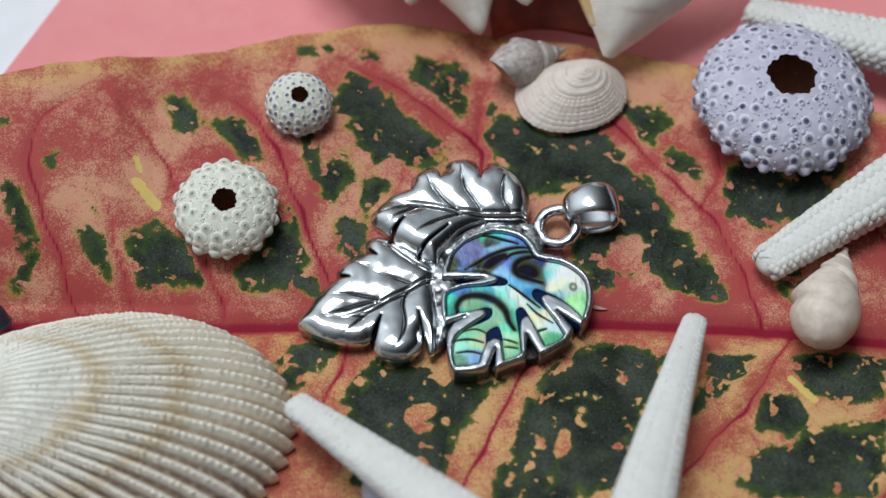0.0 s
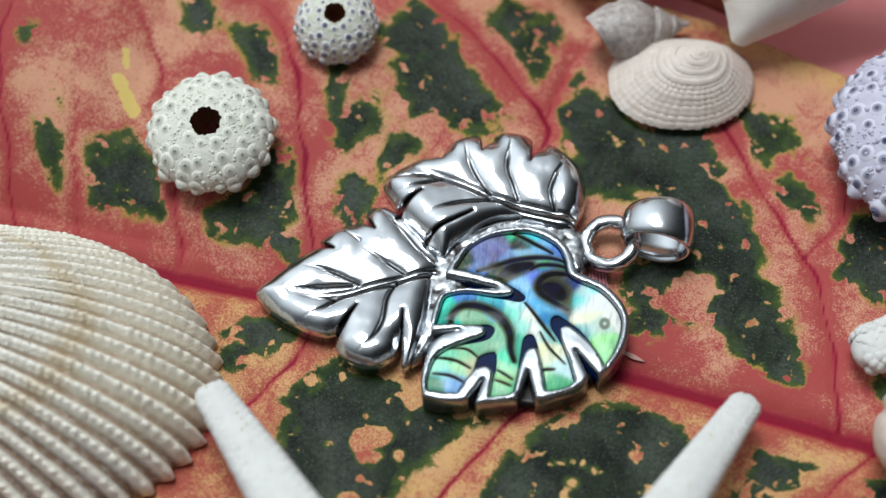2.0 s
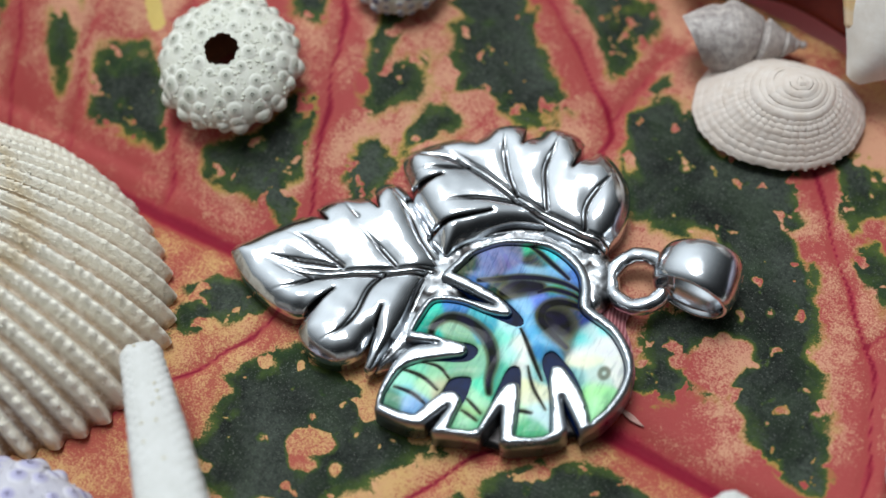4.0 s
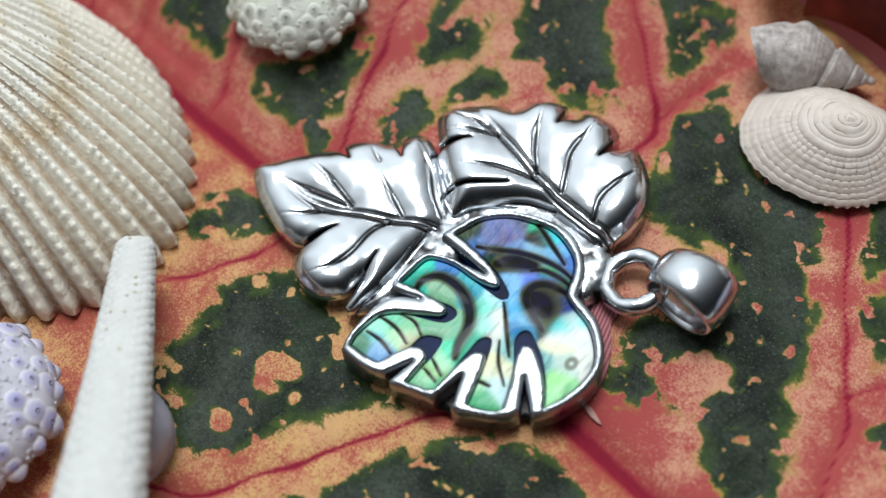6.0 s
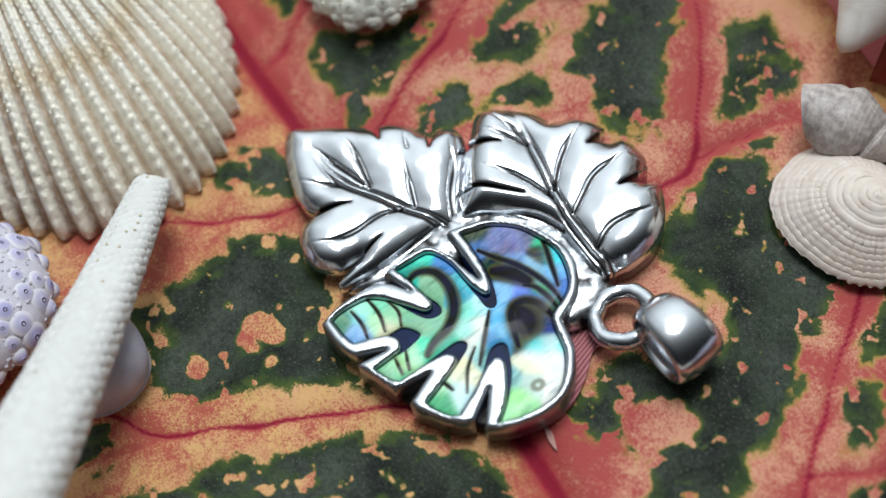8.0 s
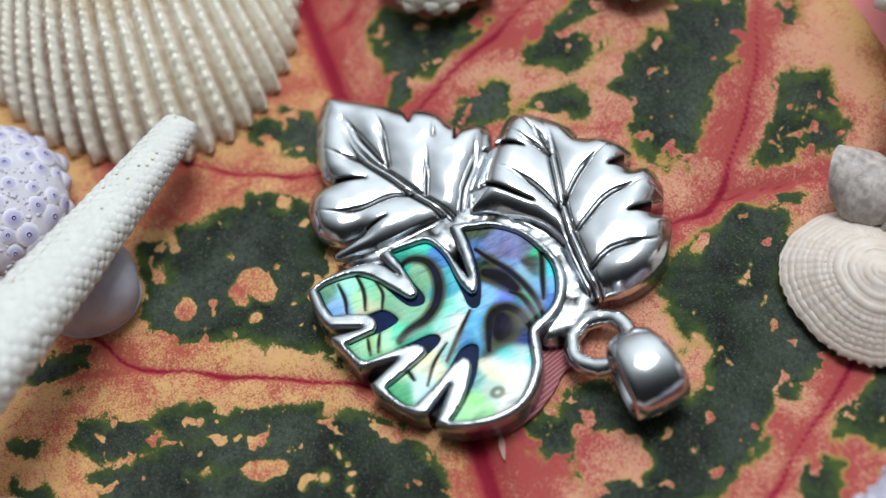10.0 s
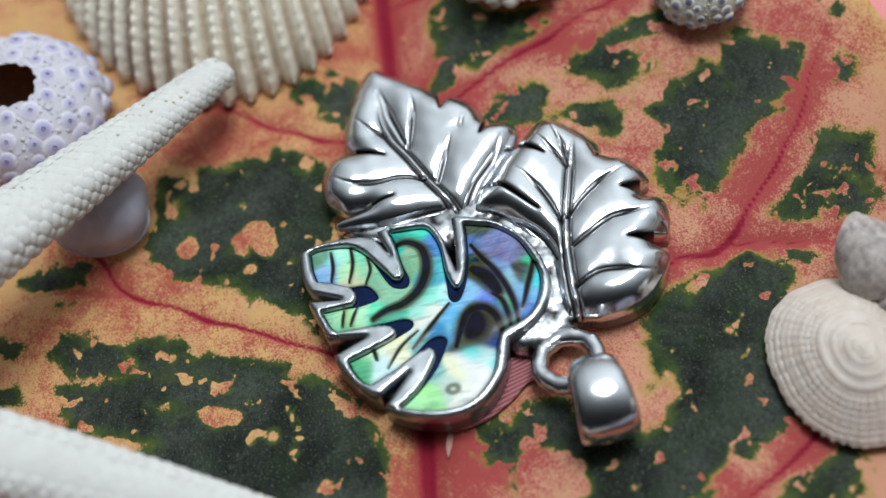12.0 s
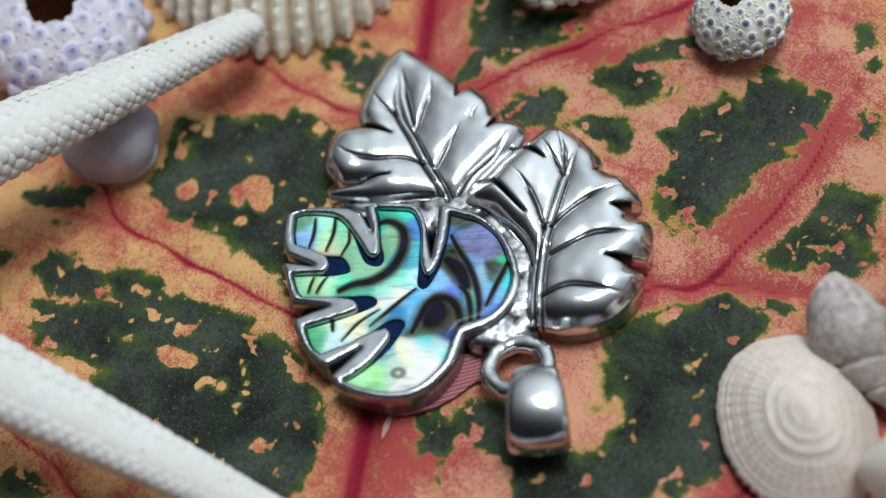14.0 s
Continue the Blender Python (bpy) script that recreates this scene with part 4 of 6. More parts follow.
silver_leaf("silver_leaf", [
    [(-22.6, -3.3), (-22.5, -2.7), (-21.9, -1.9), (-20.4, 0.0), (-19.3, 1.2), (-18.7, 1.7)], [(-16.7, 1.7)],
    [(-18.2, 2.6), (-17.9, 3.4), (-16.8, 4.4), (-15.9, 4.8), (-15.3, 5.0)], [(-13.6, 4.3)],
    [(-14.8, 5.9), (-14.7, 6.5), (-14.0, 7.1), (-13.3, 7.2), (-12.0, 6.6), (-10.4, 5.4), (-8.9, 4.2), (-7.4, 3.0)],
    [(-6.5, 2.2), (-7.0, 0.4), (-7.2, -2.7), (-7.6, -5.5), (-8.1, -7.8)], [(-8.7, -8.0), (-8.9, -7.0)], [(-9.5, -3.2)],
    [(-9.3, -5.4), (-9.4, -6.9), (-10.1, -7.9), (-11.2, -8.5), (-12.6, -8.5), (-14.0, -7.9), (-14.6, -7.2)], [(-14.4, -6.4)], [(-13.5, -3.3)],
    [(-14.9, -5.9), (-15.8, -6.2), (-17.6, -6.0), (-19.9, -5.2), (-21.6, -4.2)]],
    [(-6.8, 1.5), (-8.9, 0.5), (-10.9, -0.6), (-13.0, -1.6), (-14.9, -2.6), (-17.1, -3.1), (-19.5, -3.0)],
    [[(-13.8, -1.3), (-16.1, -0.7), (-17.6, -0.4), (-18.9, -0.4)], [(-10.2, 0.4), (-12.2, 1.3), (-14.0, 2.1)],
     [(-15.3, -3.0), (-16.4, -4.2), (-17.7, -5.1)], [(-10.6, -0.5), (-11.1, -2.1), (-11.0, -4.5), (-11.5, -6.4), (-12.4, -7.6)],
     [(-7.8, 1.0), (-7.8, -0.7), (-7.6, -3.2), (-7.7, -4.5)], [(-7.2, 1.9), (-9.3, 3.1), (-11.2, 4.8), (-13.1, 5.9)],
     [(-14.3, -1.5), (-16.6, -2.1), (-18.4, -2.5), (-19.8, -2.8)], [(-14.6, 2.9), (-15.5, 3.3), (-16.2, 3.7)]],
    pendant, "cast silver leaf with darkened veins", 0.95, 1.65)

silver_leaf("silver_leaf", [
    [(-12.1, 7.0), (-13.0, 7.9), (-13.7, 8.7), (-14.0, 9.6), (-13.2, 11.0), (-12.0, 12.2), (-10.8, 12.9), (-10.0, 13.1)], [(-9.2, 12.6)],
    [(-9.2, 13.7), (-8.9, 14.7), (-7.8, 15.5), (-6.9, 15.8), (-6.3, 15.8)], [(-5.7, 13.7)],
    [(-5.1, 15.3), (-4.9, 16.2), (-4.0, 16.7), (-2.7, 16.7), (-1.9, 16.4), (-1.5, 15.9)], [(-1.3, 13.2)],
    [(-0.6, 15.2), (-0.3, 15.9), (0.7, 15.8), (2.3, 14.7), (3.3, 13.5), (3.9, 11.9), (4.0, 10.1), (3.7, 9.0)],
    [(3.4, 7.6), (2.0, 7.4), (-0.9, 7.5), (-2.8, 7.1), (-4.6, 5.8), (-6.2, 4.4), (-7.0, 2.9)], [(-7.4, 2.8), (-8.7, 4.1)], [(-5.4, 7.3)],
    [(-9.1, 4.4), (-10.4, 5.3), (-11.6, 6.4)], [(-10.2, 8.7)]],
    [(3.5, 8.4), (1.3, 8.4), (-1.3, 8.6), (-3.7, 9.0), (-6.3, 9.7), (-8.9, 10.4), (-10.6, 10.9), (-11.8, 11.2)],
    [[(-4.2, 9.2), (-5.7, 10.9), (-6.7, 12.5), (-7.5, 14.4)], [(-1.7, 9.2), (-2.4, 10.6), (-3.2, 12.3), (-3.3, 14.3), (-3.4, 15.8)],
     [(1.6, 8.8), (1.0, 10.5), (1.2, 12.1), (1.6, 13.5), (1.6, 14.6)], [(-3.9, 8.8), (-6.4, 8.0), (-8.2, 7.1), (-9.3, 6.3)],
     [(-8.7, 10.2), (-10.8, 10.2), (-13.1, 9.7)], [(-8.9, 10.1), (-10.5, 9.3), (-12.3, 8.3)], [(-1.4, 7.9), (-3.3, 7.2), (-4.9, 5.9), (-5.8, 4.6)]],
    pendant, "cast silver leaf with darkened veins", 1.3, 2.0)

RIM_OUTER = [
    [(-6.3, -10.9), (-6.7, -9.5), (-6.8, -7.9), (-6.6, -6.2), (-6.0, -5.1), (-4.9, -4.4)], [(-4.4, -4.2)], [(-5.6, -4.6)],
    [(-6.8, -4.9), (-7.0, -3.7), (-7.0, -2.4), (-6.8, -1.2), (-6.2, -0.6), (-5.0, -0.1), (-3.6, 0.1)], [(-2.0, 0.4)], [(-4.8, 0.7)],
    [(-6.6, 0.8), (-6.7, 1.3), (-6.3, 2.5), (-5.8, 3.7), (-4.7, 5.0), (-3.4, 6.0), (-1.8, 6.7), (-0.3, 7.0), (0.8, 7.0), (1.9, 6.6), (3.1, 5.7), (3.9, 4.6)],
    [(4.5, 3.1), (5.7, 2.8), (6.8, 2.4), (7.8, 1.7), (8.7, 0.8), (9.4, -0.5), (9.6, -2.2), (9.3, -3.8), (8.7, -5.3)], [(7.8, -6.5)], [(5.5, -4.4)],
    [(6.9, -6.7), (6.6, -7.4), (5.7, -8.2), (4.9, -8.7), (3.6, -9.4)], [(2.9, -9.5)], [(1.9, -7.0)],
    [(1.4, -9.8), (0.8, -10.0), (-0.6, -10.4), (-1.7, -10.8)], [(-1.95, -10.7)], [(-1.6, -8.4)],
    [(-2.6, -10.5), (-3.2, -10.8), (-4.2, -11.0), (-5.5, -11.0)]]


def inlay_edge(tips):
    """The inner edge of the rim; tips are the ends of its five prongs."""
    one, two, three, four, five = tips
    return [
        [(-6.1, -10.2), (-6.3, -9.3), (-6.1, -7.4), (-5.5, -6.4), (-4.3, -5.5)] + one + [(-3.6, -3.6), (-5.4, -3.8)],
        [(-6.6, -4.1), (-6.5, -2.7), (-6.3, -1.3), (-5.4, -0.7), (-4.1, -0.4), (-2.6, -0.4)] + two + [(-3.6, 1.4)],
        [(-6.0, 1.6), (-5.6, 2.8), (-5.1, 4.0), (-3.8, 5.3), (-2.2, 6.0), (-0.6, 6.4), (0.8, 6.2), (2.3, 5.5), (3.1, 4.5)],
        [(3.7, 2.9), (4.4, 2.4), (6.6, 1.7), (8.1, 0.5), (8.9, -0.8), (9.0, -2.3), (8.7, -4.0)],
        [(8.1, -5.5), (7.0, -4.0)] + three + [(4.3, -3.9), (5.2, -5.6)],
        [(5.9, -7.3), (5.4, -7.9), (4.4, -8.4)], [(3.6, -8.6), (2.9, -6.4)] + four + [(1.15, -7.0)],
        [(1.1, -9.1), (0.6, -9.5), (-0.2, -9.8)], [(-0.9, -10.0), (-0.95, -8.2)] + five + [(-2.5, -7.7), (-3.1, -9.0)],
        [(-3.5, -10.0), (-4.5, -10.2)]]


SHELL_CUT = inlay_edge((
    [(-2.4, -4.7), (-1.8, -4.2), (-1.7, -3.5), (-2.3, -3.3)], [(-1.1, -0.4), (0.1, -0.4), (0.3, 0.1), (-1.3, 0.9)],
    [(5.5, -2.5), (4.0, -1.6), (3.4, -1.4), (3.1, -1.8), (3.3, -2.6)], [(1.9, -3.9), (1.4, -3.6), (1.1, -4.1), (1.1, -5.3)],
    [(-0.9, -7.1), (-1.1, -5.9), (-1.4, -5.8), (-2.3, -6.4)]))
RIM_INNER = inlay_edge((
    [(-3.0, -4.7), (-2.4, -4.3), (-2.3, -3.8), (-2.7, -3.5)], [(-1.6, -0.3), (-0.7, 0.0), (-0.6, 0.3), (-1.5, 0.9)],
    [(5.7, -2.9), (4.7, -2.3), (4.2, -2.3), (3.9, -2.6), (4.0, -3.2)], [(2.4, -5.0), (2.0, -4.8), (1.6, -5.0), (1.3, -5.7)],
    [(-1.0, -7.6), (-1.3, -7.3), (-1.6, -7.2), (-2.1, -7.4)]))


def build_rim():
    edge, hole = outline(RIM_OUTER, 0.16), swollen(outline(RIM_INNER, 0.16), -0.04)
    flat, tris = sheet(edge, 0.16, hole)
    rim = np.minimum(off_line(flat, edge, True), 3 * off_line(flat, hole, True))
    top = 2.75 - 0.28 * np.exp(-rim / 0.10) + 0.02 * np.array([noise.noise(Vector((p[0], p[1], 9))) for p in flat])
    verts, faces = walled(flat, tris, top, 0.25)
    mesh_object("silver_rim", verts, faces, BRUSHED, pendant, "brushed silver rim with five prongs", fields={"groove": np.zeros(len(verts))})
    flat, tris = sheet(outline(RIM_OUTER, 0.3) * 0.985, 0.6)
    verts, faces = walled(flat, tris, np.full(len(flat), 2.12), 0.3)
    back_edge = swollen(outline([lobe for lobe in RIM_OUTER if len(lobe) > 1], 0.3), -0.4)
    back_flat, back_tris = sheet(back_edge, 0.5)
    back_verts, back_faces = walled(back_flat, back_tris, np.full(len(back_flat), 0.55), 0.15)
    mesh_object("backing_plate", back_verts, back_faces, SILVER, pendant, "blackened silver back plate", fields={"groove": np.full(len(back_verts), 0.9)})
    hub_edge = outline([[(-8.0, -7.6), (-8.2, -4.0), (-8.4, -1.0), (-8.6, 2.0), (-8.2, 4.0), (-6.4, 6.6), (-3.0, 8.2), (1.0, 8.6), (3.6, 8.4), (5.0, 6.8), (5.3, 5.0), (4.6, 3.2), (2.0, 4.0), (-2.0, 3.0), (-4.0, 1.0), (-5.5, -3.0), (-6.5, -6.0)]], 0.25)
    hub_flat, hub_tris = sheet(hub_edge, 0.17)
    lumps = np.array([noise.noise(Vector((0.9 * p[0], 0.9 * p[1], 3))) + 0.45 * noise.noise(Vector((2.6 * p[0], 2.6 * p[1], 7))) for p in hub_flat])
    hub_top = 2.05 + 0.10 * lumps - 0.9 * np.exp(-off_line(hub_flat, hub_edge, True) / 0.35)
    hub_verts, hub_faces = walled(hub_flat, hub_tris, hub_top, 0.18)
    soot = np.clip(0.46 - 0.8 * lumps, 0.1, 0.85)
    mesh_object("hub_plate", hub_verts, hub_faces, SILVER, pendant, "rough cast silver joining the leaves", fields={"groove": np.concatenate([soot, soot])})
    # resin round the shell; past the prong tips its dark colour stands for shaded depth
    mesh_object("inlay_bed", verts, faces, DARK_BED, pendant, "dark blue resin bed, also the shade past the prongs")


build_rim()

SHELL_HUES_LEFT = [
    (-5.4, -9.5, 119, 155, 134), (-4.1, -9.2, 150, 180, 214), (-4.9, -8.5, 150, 204, 208), (-5.5, -7.7, 175, 223, 202), (-4.0, -7.7, 181, 217, 183), (-5.0, -6.7, 141, 204, 177), (-3.5, -6.5, 162, 204, 171), (-2.9, -7.2, 206, 204, 177), (-3.8, -5.8, 150, 192, 165), (-0.1, -9.0, 175, 211, 183), (0.1, -8.2, 162, 192, 140), (0.0, -7.3, 181, 220, 190), (0.7, -8.7, 138, 198, 165), (-0.9, -9.5, 144, 192, 158)]
SHELL_HUES_ARCH = [
    (-2.1, -4.9, 150, 185, 160), (-1.0, -4.2, 150, 190, 165), (-3.2, -3.1, 140, 180, 150), (-4.0, -2.3, 150, 185, 160), (-5.2, -4.1, 80, 200, 180), (-6.3, -2.0, 90, 210, 190), (-6.7, -3.0, 60, 180, 160), (-4.7, -0.9, 100, 150, 205), (-2.7, -0.8, 110, 190, 200), (-0.5, -1.8, 150, 225, 205), (0.5, -2.8, 170, 235, 210), (0.4, -4.4, 130, 215, 190), (0.5, -6.1, 120, 215, 185), (-1.9, -1.6, 90, 170, 190), (-3.2, -5.3, 135, 185, 155)]
SHELL_HUES_BAND = [
    (-0.3, -0.9, 190, 225, 225), (0.9, -2.0, 225, 235, 215), (2.1, -3.4, 240, 235, 215), (2.7, -4.7, 235, 220, 190), (3.6, -5.3, 245, 225, 200), (4.3, -6.2, 200, 240, 225), (3.2, -6.9, 190, 225, 190), (4.0, -7.4, 110, 180, 140), (2.8, -3.3, 150, 195, 195), (1.7, -0.8, 120, 180, 215), (0.6, -0.2, 140, 190, 230), (-0.1, 1.1, 150, 190, 240), (0.7, 2.3, 130, 150, 230), (2.0, 2.9, 110, 110, 200), (3.2, 3.1, 60, 60, 110), (3.1, -0.6, 130, 190, 220), (2.9, -1.8, 90, 150, 190)]
SHELL_HUES_EYE = [
    (2.6, 1.0, 16, 12, 14), (3.0, 1.1, 20, 14, 30), (2.3, 1.2, 16, 12, 14), (2.0, 1.5, 18, 13, 15), (2.8, 2.0, 56, 44, 110), (3.6, 1.2, 50, 44, 130), (2.8, 0.5, 16, 12, 12), (3.6, 2.2, 60, 50, 120), (3.1, 1.5, 70, 60, 175), (3.4, 0.6, 16, 12, 12), (4.1, 1.8, 60, 60, 155), (4.0, -0.1, 90, 80, 40), (4.9, 0.4, 120, 230, 240), (5.3, 1.1, 200, 245, 245), (6.1, 1.9, 160, 235, 225), (5.6, -0.2, 235, 255, 240), (6.5, 0.7, 255, 255, 240), (5.9, -1.0, 225, 245, 200), (7.2, 1.2, 232, 246, 222), (7.0, -2.0, 190, 205, 200), (7.2, -3.1, 170, 220, 160), (8.0, -3.8, 176, 234, 176), (6.0, -2.7, 150, 190, 190), (8.2, -0.6, 228, 246, 216)]
SHELL_HUES_TOP = [
    (-5.0, 2.4, 80, 80, 50), (-4.1, 2.0, 110, 140, 195), (-3.9, 3.0, 135, 138, 180), (-2.7, 3.7, 132, 122, 160), (-3.0, 4.6, 138, 138, 180), (-2.8, 5.4, 122, 118, 145), (-1.6, 3.1, 145, 170, 210), (-0.2, 3.7, 165, 200, 225), (0.9, 4.0, 150, 190, 215), (0.6, 3.1, 40, 34, 36), (-1.1, 2.1, 34, 32, 32), (-2.4, 1.9, 50, 55, 50), (-0.6, 5.4, 90, 66, 60), (-1.6, 6.3, 60, 190, 150), (-0.2, 6.0, 90, 210, 220), (1.1, 5.2, 130, 180, 215), (2.3, 4.7, 115, 145, 205), (1.6, 3.4, 80, 190, 120), (3.1, 3.5, 60, 150, 140)]
SHELL_LINES = [
    (0.2, (-5.3, -3.9), (-5.3, -2.8), (-4.6, -1.9), (-3.4, -1.7), (-2.0, -2.0), (-0.9, -2.8), (-0.2, -3.9), (0.1, -5.2), (0.6, -6.3)),
    (0.07, (0.5, -0.6), (1.5, -1.6), (2.5, -2.6), (3.6, -3.8)),
    (0.17, (4.2, -0.7), (2.8, -0.1), (1.7, 0.6), (1.5, 1.7), (2.3, 2.5), (3.6, 2.8), (4.6, 2.8)),
    (0.5, (2.1, 1.2), (2.8, 1.0), (3.4, 0.5)),
    (0.12, (-4.0, 1.8), (-2.7, 2.4), (-1.3, 3.2), (0.3, 3.8), (2.0, 4.1), (3.2, 4.1)),
    (0.34, (-1.9, 1.6), (-0.9, 2.5), (0.4, 3.1)),
    (0.1, (0.5, 2.6), (1.2, 3.2), (2.6, 3.5), (3.6, 3.5)),
    (0.09, (-2.1, 6.2), (-0.8, 5.8), (0.6, 5.2), (2.1, 4.6)),
    (0.06, (-5.9, -8.6), (-4.4, -8.6), (-3.3, -8.9)),
    (0.06, (-6.1, -7.1), (-4.4, -7.1), (-2.9, -7.6)),
    (0.05, (-4.9, -6.0), (-3.6, -5.9), (-2.5, -6.4)),
    (0.05, (-0.7, -8.3), (0.7, -8.6)),
    (0.05, (-0.7, -7.3), (0.7, -8.0)),
    (0.06, (2.9, -6.6), (4.0, -6.5)),
    (0.05, (4.8, -5.8), (3.3, -4.6), (2.3, -3.2)),
]


def build_inlay():
    edge = swollen(outline(SHELL_CUT, 0.14), -0.14)
    flat, tris = sheet(edge, 0.11)
    bend = 0.22 * np.array([noise.noise_vector(Vector((p[0] * 0.5, p[1] * 0.5, 1)))[:2] for p in flat])
    at = flat + bend
    colour, total = np.zeros((len(flat), 3)), np.zeros(len(flat))
    for x, y, r, g, b in SHELL_HUES_TOP + SHELL_HUES_EYE + SHELL_HUES_BAND + SHELL_HUES_ARCH + SHELL_HUES_LEFT:
        w = np.exp(-((at[:, 0] - x) ** 2 + (at[:, 1] - y) ** 2) / 0.3) + 1e-9
        colour += w[:, None] * np.minimum(0.92, 1.45 * np.array(lin(r, g, b)) ** 1.42)
        total += w
    colour = np.column_stack([colour / total[:, None], np.ones(len(flat))])
    line, shade = np.zeros(len(flat)), np.zeros(len(flat))
    for width, *points in SHELL_LINES:
        run = curve_through(points, 0.15)
        ahead = np.gradient(run, axis=0)
        across = np.column_stack([-ahead[:, 1], ahead[:, 0]]) / np.maximum(np.hypot(*ahead.T), 1e-6)[:, None]
        full = 0.45 + 0.55 * np.sin(np.linspace(0.12, math.pi - 0.05, len(run)))
        for (p, q), wide in zip(zip(run, run[1:]), full):
            off = off_line(flat + 0.25 * bend, np.array([p, q]))
            line = np.maximum(line, np.exp(-(off / (2.1 * width * wide)) ** 2))
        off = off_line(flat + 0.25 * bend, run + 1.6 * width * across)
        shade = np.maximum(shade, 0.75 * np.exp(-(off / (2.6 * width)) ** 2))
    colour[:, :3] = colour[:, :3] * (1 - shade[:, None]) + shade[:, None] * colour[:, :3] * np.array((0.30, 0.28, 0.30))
    spot = np.hypot(flat[:, 0] - 7.5, (flat[:, 1] + 1.5) * 0.8)
    line = np.maximum(line, 0.34 * np.exp(-((spot - 0.3) / 0.2) ** 2))
    rim = off_line(flat, edge, True)
    top = 2.42 + 0.18 * (1 - np.exp(-rim / 0.9)) - 0.1 * np.exp(-rim / 0.12)
    verts, faces = walled(flat, tris, top, 2.13)
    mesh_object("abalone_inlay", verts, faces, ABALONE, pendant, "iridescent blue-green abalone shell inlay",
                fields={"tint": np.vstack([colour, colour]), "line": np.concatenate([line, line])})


build_inlay()


def torus(centre, major, minor, tilt, rough=0.0, n=64, k=18):
    verts = []
    for i in range(n):
        a = 2 * math.pi * i / n
        for j in range(k):
            b = 2 * math.pi * j / k
            r = minor * (1 + rough * noise.noise(Vector((3 * math.cos(a), 3 * math.sin(a), math.cos(b)))))
            verts.append(((major + r * math.cos(b)) * math.cos(a), (major + r * math.cos(b)) * math.sin(a), r * math.sin(b)))
    turn = Euler([radians(c) for c in tilt]).to_matrix()
    verts = [tuple(turn @ Vector(v) + Vector(centre)) for v in verts]
    return verts, [f[::-1] for f in grid_faces(n, k, True)] + [((n - 1) * k + (j + 1) % k, (n - 1) * k + j, j, (j + 1) % k)[::-1] for j in range(k)]


def build_bail():
    verts, faces = torus((6.8, 6.95, 1.75), 2.12, 0.66, (6, -10, 0), 0.16)
    mesh_object("jump_ring", verts, faces, MIRROR, pendant, "soldered silver ring", fields={"groove": np.full(len(verts), 0.05)})
    v, f = beads([(4.3, 5.7, 1.2), (4.2, 6.5, 1.2), (4.5, 7.3, 1.1)], [(0, 0, 1)] * 3, [0.6, 0.62, 0.5], 0.7, BALL)
    mesh_object("solder_joint", v, f, SILVER, pendant, "lumpy silver solder", fields={"groove": np.full(len(v), 0.2)})
    n, k, verts = 72, 14, []
    for i in range(n):
        a = 2 * math.pi * i / n
        pinch = 0.5 * (1 + math.cos(a - math.pi)) ** 1.0 / 1.0
        half = 2.15 - 0.6 * pinch ** 1.6
        cx, cz = 2.75 * math.cos(a), 2.25 * math.sin(a)
        nx, nz = math.cos(a) / 2.75, math.sin(a) / 2.25
        s = math.hypot(nx, nz)
        nx, nz = nx / s, nz / s
        for j in range(k):
            b = 2 * math.pi * j / k
            u = math.copysign(abs(math.cos(b)) ** 0.75, math.cos(b)) * half
            d = math.copysign(abs(math.sin(b)) ** 0.75, math.sin(b)) * 0.3
            d += 0.24 * (1 - (u / max(half, 0.1)) ** 2) * (d > 0)
            verts.append((cx + nx * d, u, cz + nz * d))
    turn = Matrix.Rotation(radians(3), 3, "Z")
    verts = [tuple(turn @ Vector(v) + Vector((10.7, 8.45, 2.8))) for v in verts]
    faces = [f for f in grid_faces(n, k, True)] + [((n - 1) * k + j, (n - 1) * k + (j + 1) % k, (j + 1) % k, j) for j in range(k)]
    ob = mesh_object("bail", verts, faces, MIRROR, pendant, "wide polished silver bail", fields={"groove": np.zeros(len(verts))})
    bm = bmesh.new()
    bm.from_mesh(ob.data)
    bmesh.ops.recalc_face_normals(bm, faces=bm.faces)
    bm.to_mesh(ob.data)
    bm.free()


build_bail()


